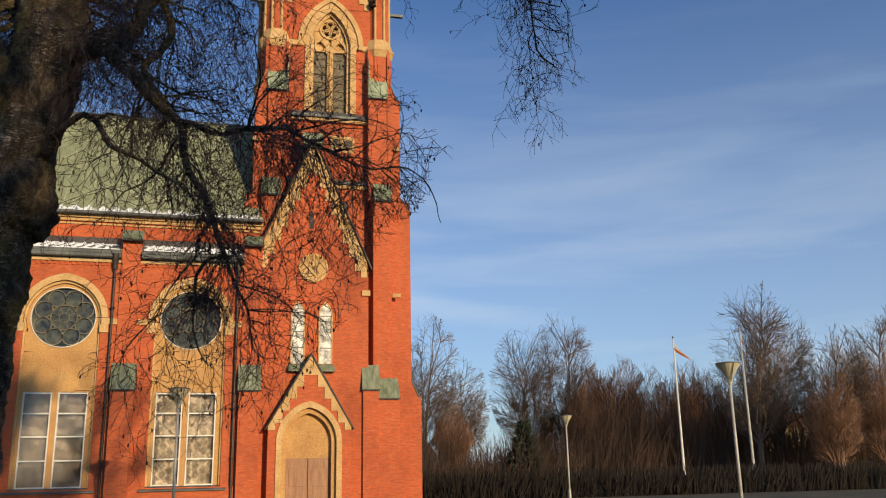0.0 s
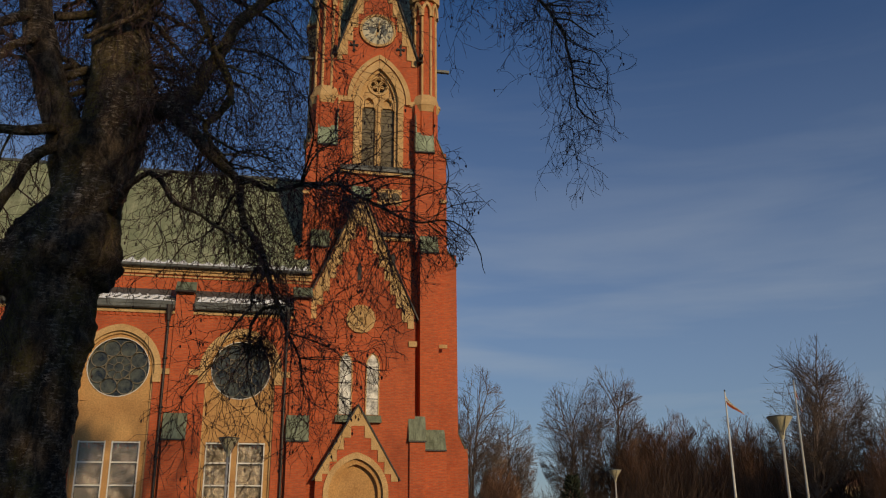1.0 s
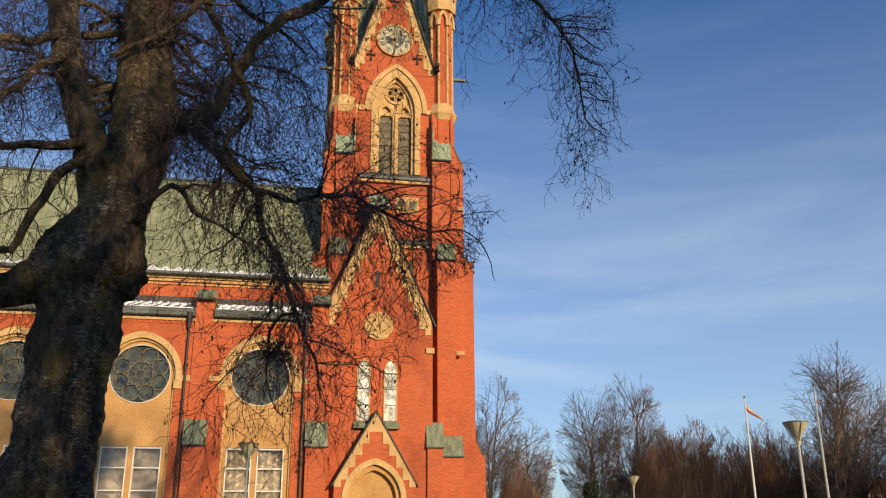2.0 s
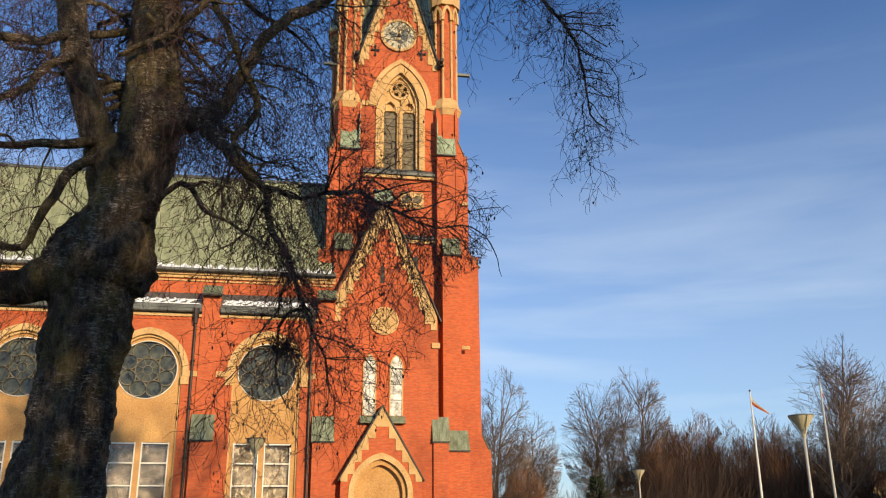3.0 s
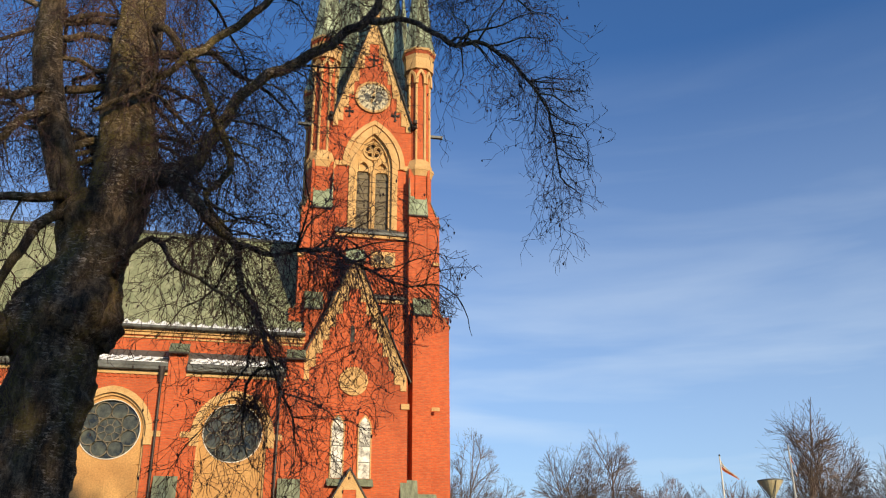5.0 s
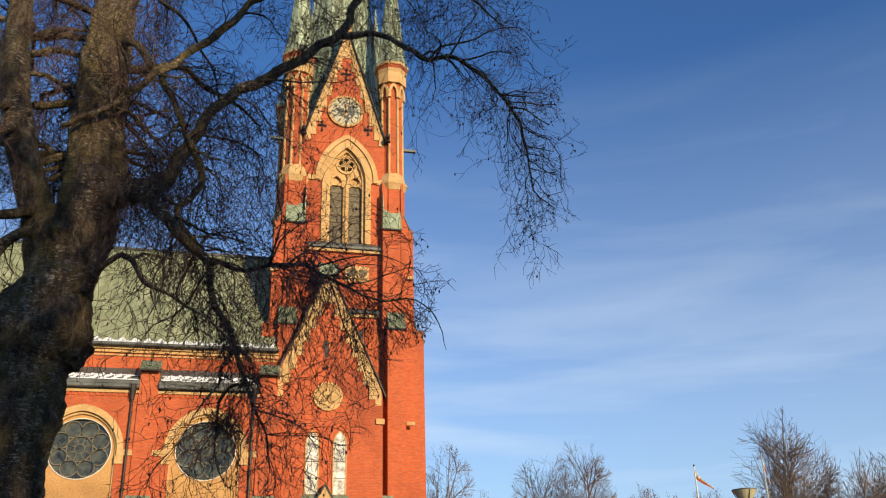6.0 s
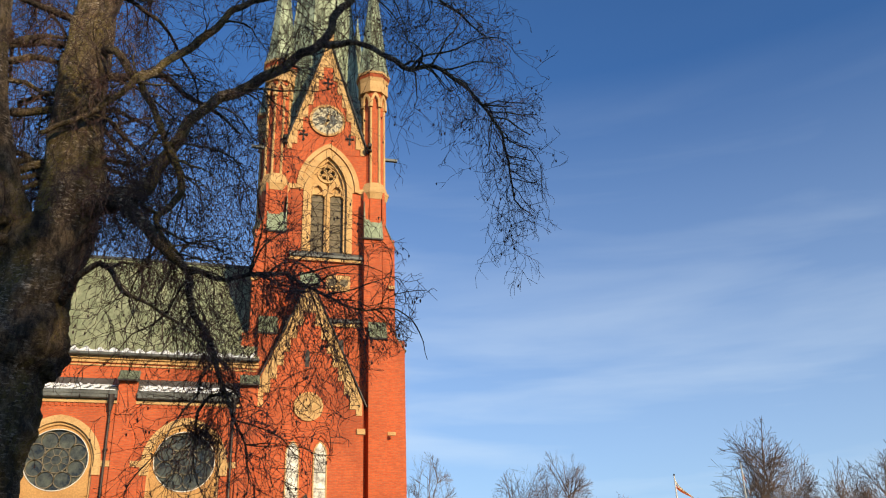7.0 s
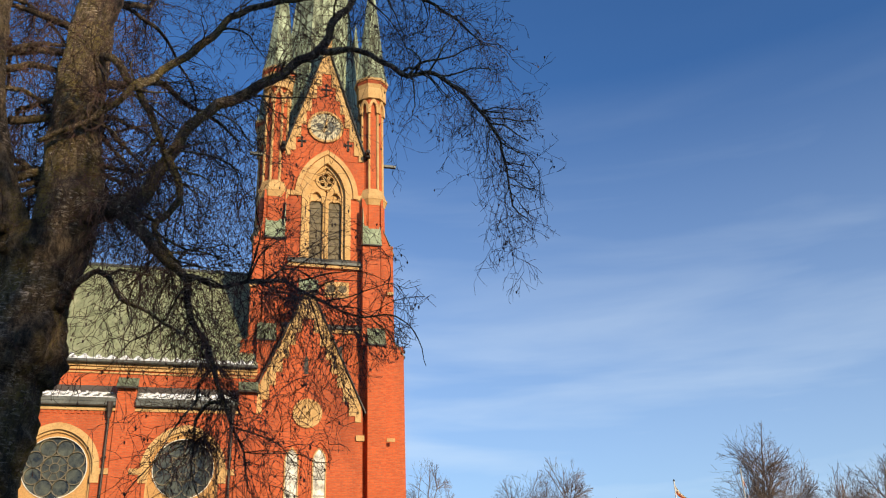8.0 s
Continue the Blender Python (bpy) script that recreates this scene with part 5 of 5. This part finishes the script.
limb([(-1.09, 9.55, 7.88), (-0.85, 9.5, 7.40), (-0.64, 9.5, 6.92), (-0.48, 9.5, 6.59), (-0.48, 9.5, 6.22), (-0.72, 9.5, 6.01), (-0.57, 9.5, 5.74), (-0.35, 9.5, 5.5)], [0.045, 0.042, 0.04, 0.045, 0.045, 0.035, 0.028, 0.012], 10)
limb([(-2.1, 9.6, 7.0), (-1.6, 9.55, 7.3), (-1.25, 9.55, 7.65), (-1.08, 9.55, 7.92)], [0.03, 0.038, 0.042, 0.045], 8)
limb([(-1.6, 9.8, 5.0), (-1.39, 9.3, 5.17), (-1.21, 9.2, 5.26), (-1.06, 9.2, 5.20), (-0.92, 9.2, 4.96), (-0.71, 9.2, 4.87), (-0.41, 9.2, 4.67), (-0.13, 9.2, 4.49), (0.1, 9.2, 4.2), (0.2, 9.2, 3.8)], [0.05, 0.034, 0.032, 0.03, 0.026, 0.021, 0.017, 0.012, 0.008, 0.004], 10)
limb([(-0.31, 9.3, 5.30), (0.14, 9.05, 5.13), (0.38, 9, 5.17), (0.74, 9, 5.2), (1.00, 9, 5.07), (1.31, 9, 4.93), (1.63, 9, 4.84), (2.01, 9, 4.87), (2.27, 9, 4.61), (2.35, 9, 4.3)], [0.035, 0.024, 0.022, 0.022, 0.018, 0.014, 0.011, 0.008, 0.006, 0.003], 8)
limb([(0.27, 9.3, 3.9), (0.06, 9.3, 3.88), (-0.07, 9.3, 3.70), (-0.07, 9.3, 3.38), (-0.02, 9.3, 3.0), (0.15, 9.3, 2.8)], [0.016, 0.019, 0.018, 0.013, 0.009, 0.004], 8)
limb([(-2.2, 9.9, 5.75), (-2.34, 9.7, 5.66), (-2.60, 9.7, 5.30), (-2.75, 9.7, 4.82), (-2.85, 9.7, 4.58), (-3.09, 9.7, 4.60), (-3.5, 9.7, 4.75)], [0.07, 0.065, 0.055, 0.048, 0.045, 0.04, 0.03], 10)
limb([(-2.3, 9.85, 5.95), (-2.49, 9.7, 5.87), (-2.91, 9.7, 5.83), (-3.26, 9.7, 5.77), (-3.8, 9.7, 5.5)], [0.07, 0.055, 0.045, 0.04, 0.03], 10)
limb([(-2.6, 9.9, 7.1), (-2.75, 9.7, 6.95), (-3.02, 9.7, 6.62), (-3.35, 9.7, 6.37), (-3.9, 9.6, 6.2)], [0.06, 0.05, 0.045, 0.04, 0.03], 10)
limb([(-2.7, 9.9, 7.4), (-3.0, 9.6, 7.1), (-3.5, 9.5, 7.05), (-4.2, 9.5, 6.8)], [0.06, 0.055, 0.05, 0.03], 10)
limb([(-1.78, 10.1, 8.6), (-2.3, 10.3, 8.75), (-2.9, 10.4, 8.7), (-3.6, 10.4, 8.3)], [0.06, 0.05, 0.045, 0.02], 10)
limb([(-1.7, 10.0, 9.2), (-1.3, 9.9, 9.8), (-0.6, 9.8, 10.5), (0.4, 9.6, 11.0), (1.4, 9.4, 10.9), (2.3, 9.2, 10.3)], [0.1, 0.08, 0.06, 0.05, 0.035, 0.015], 10)
# further limbs that spread behind the stems
rnd = random.Random(77)
for i in range(30):
    st = rnd.random()
    z0 = rnd.uniform(6.3, 10.2)
    x0 = -2.3 - (z0 - 6.3) * 0.2 if st < 0.5 else -1.74
    a = rnd.uniform(-0.2, 3.34)
    d = Vector((math.cos(a), 0.35 + 0.6 * math.sin(a), rnd.uniform(0.25, 0.9))).normalized()
    p, pts = Vector((x0, 10.05, z0)), []
    ln = rnd.uniform(0.32, 0.55)
    for j in range(6):
        pts.append(tuple(p))
        p = p + d * ln
        d = (d + Vector((rnd.gauss(0, 0.22), rnd.gauss(0, 0.15), rnd.gauss(-0.13, 0.22)))).normalized()
    r0 = rnd.uniform(0.035, 0.065)
    limb(pts, [r0 * (1 - 0.15 * j) for j in range(6)], 8)
# thin side boughs along the limbs
def inside(p):
    """The crown's loose outline on its open side, with a gap between the upper curtain and the lower bough."""
    x = p.x + 0.22 * noise.noise(p * 1.9)
    if p.z < 5.2:
        return x < 2.25 - 0.6 * max(0.0, 4.75 - p.z)
    if p.z < 6.5:
        return x < 2.1 or 2.95 < x < 3.8
    return x < 3.85


first_boughs = list(BOUGHS)
for n in range(250):
    pts, rr = first_boughs[rnd.choice((0, 0, 1, 1, 2, 3, 4, 4, 5, 7, 7, 7))] if rnd.random() < 0.6 else rnd.choice(first_boughs)
    i = rnd.randrange(len(pts) // 4, len(pts))
    p = pts[i].copy()
    if 0.7 < p.x < 1.6 and p.z < 5.6 and n % 3 == 0:
        continue
    d0 = (pts[i] - pts[i - 1]).normalized()
    ax = d0.cross(Vector((rnd.gauss(0, 1), rnd.gauss(0, 1), rnd.gauss(0, 1)))).normalized()
    d = Matrix.Rotation(rnd.uniform(0.6, 1.4), 3, ax) @ d0
    d = (d + Vector((0.1, 0, 0.1))).normalized()
    line = []
    ln = rnd.uniform(0.10, 0.24)
    for j in range(7):
        line.append(tuple(p))
        p = p + d * ln
        if not inside(p):
            break
        d = (d + Vector((rnd.gauss(0, 0.3), rnd.gauss(0, 0.25), rnd.gauss(-0.16, 0.25)))).normalized()
    r0 = min(rr[i] * 0.6, rnd.uniform(0.009, 0.02))
    if len(line) > 2:
        limb(line, [r0 * (1 - 0.13 * j) for j in range(len(line))], 6)
trunk.put("trunk", BARK, birch, "gnarled dark bark with pale and mossy patches", True)

# hanging twigs
twigs, cones = Tubes(), Tubes()
def hang(p, d, length, r, level, rnd, pull):
    k = max(2, int(length / 0.1))
    pts, rr = [p.copy()], [r]
    step = length / k
    for i in range(k):
        d = (d + Vector((rnd.gauss(0, 0.24), rnd.gauss(0, 0.24), rnd.gauss(0, 0.2) - pull * 0.14))).normalized()
        p = p + d * step
        if not inside(p):
            break
        pts.append(p.copy())
        rr.append(max(0.0023, r * (1 - 0.65 * (i + 1) / k)))
        if level > 0 and rnd.random() < (0.85 if level > 1 else 0.62):
            ax = d.cross(Vector((rnd.gauss(0, 1), rnd.gauss(0, 1), rnd.gauss(0, 1)))).normalized()
            nd = Matrix.Rotation(rnd.uniform(0.5, 1.2), 3, ax) @ d
            hang(p, nd, length * rnd.uniform(0.3, 0.68), max(0.003, rr[-1] * 0.6), level - 1, rnd, pull)
    if len(pts) < 2:
        return
    twigs.add(pts, rr, 3, caps=False)
    if level == 0 and rnd.random() < 0.10:
        q = pts[-1]
        cones.add([q, q + Vector((0, 0, -0.012)), q + Vector((0, 0, -0.034))], [0.005, 0.011, 0.005], 4)

rnd = random.Random(5)
for pts, rr in BOUGHS:
    for i in range(1, len(pts)):
        if rnd.random() > (0.36 if rr[i] > 0.03 else 0.66) * (0.85 if pts[i].x > 0.55 and pts[i].z < 5.6 else 0.6 if -1.4 < pts[i].x < -0.3 and 4.2 < pts[i].z < 6.0 else 1.0):
            continue
        d0 = (pts[i] - pts[i - 1]).normalized()
        ax = d0.cross(Vector((rnd.gauss(0, 1), rnd.gauss(0, 1), rnd.gauss(0, 1)))).normalized()
        d = Matrix.Rotation(rnd.uniform(0.5, 1.3), 3, ax) @ d0
        hang(pts[i], d, rnd.uniform(0.25, 0.85), min(0.010, max(0.0045, rr[i] * 0.35)), 3, rnd, 1.0)
# long weeping strands below the lower boughs
rnd = random.Random(23)
for pts, rr in BOUGHS:
    for i in range(1, len(pts)):
        p = pts[i]
        if 3.6 < p.z < 6.0 and p.x < 1.3 and (p.x > 0.1 or p.z > 4.6) and rnd.random() < (0.16 if p.z < 4.7 else 0.06):
            d = Vector((rnd.gauss(0, 0.6), rnd.gauss(0, 0.6), rnd.gauss(-0.2, 0.4))).normalized()
            hang(p, d, rnd.uniform(0.6, 1.25), min(0.007, max(0.004, rr[i] * 0.3)), 2, rnd, 1.7)
# thick veils: before the wing, and between the stems and the tower
rnd = random.Random(31)
for pts, rr in BOUGHS:
    for i in range(1, len(pts)):
        p = pts[i]
        d = Vector((rnd.gauss(0, 0.6), rnd.gauss(0, 0.5), rnd.gauss(-0.3, 0.4))).normalized()
        if -0.2 < p.x < 1.0 and 3.9 < p.z < 5.5 and rnd.random() < 0.36:
            hang(p, d, rnd.uniform(0.45, 1.0), 0.005, 2, rnd, 1.9)
        elif -1.7 < p.x < 0.5 and 5.5 <= p.z < 9.2 and rnd.random() < 0.12:
            hang(p, d, rnd.uniform(0.4, 0.9), 0.005, 2, rnd, 1.3)
        elif p.x < -2.65 and p.z < 5.0 and rnd.random() < 0.7:
            hang(p, d, rnd.uniform(0.6, 1.3), 0.005, 2, rnd, 1.9)
        elif p.x < -2.2 and p.z > 4.4 and rnd.random() < 0.2:
            hang(p, d, rnd.uniform(0.4, 0.9), 0.005, 2, rnd, 1.3)
twigs.put("twig_mass", TWIG, birch, "thin hanging red-brown twigs", kind="stuff")
cones.put("catkin_mass", TWIG, birch, kind="stuff")

# witch's broom in the lower limb
nest = thing("birds_nest", (0.03, 9.3, 3.4), "dark round ball of tangled twigs in the birch", "nest")
nb, rnd = Tubes(), random.Random(9)
for i in range(420):
    a, b = rnd.uniform(0, 6.28), rnd.gauss(0, 1)
    c = Vector((rnd.gauss(0, 1), rnd.gauss(0, 1), rnd.gauss(0, 0.8))).normalized() * 0.2 * rnd.random() ** 0.5
    d = Vector((rnd.gauss(0, 1), rnd.gauss(0, 1), rnd.gauss(0, 1))).normalized() * rnd.uniform(0.04, 0.13)
    o = Vector((0.03, 9.3, 3.46)) + c
    nb.add([o - d * 0.5, o + Vector((0, 0, 0.02)), o + d * 0.5], [0.002, 0.003, 0.0015], 3)
nb.put("twig_ball", TWIG, nest, kind="stuff")
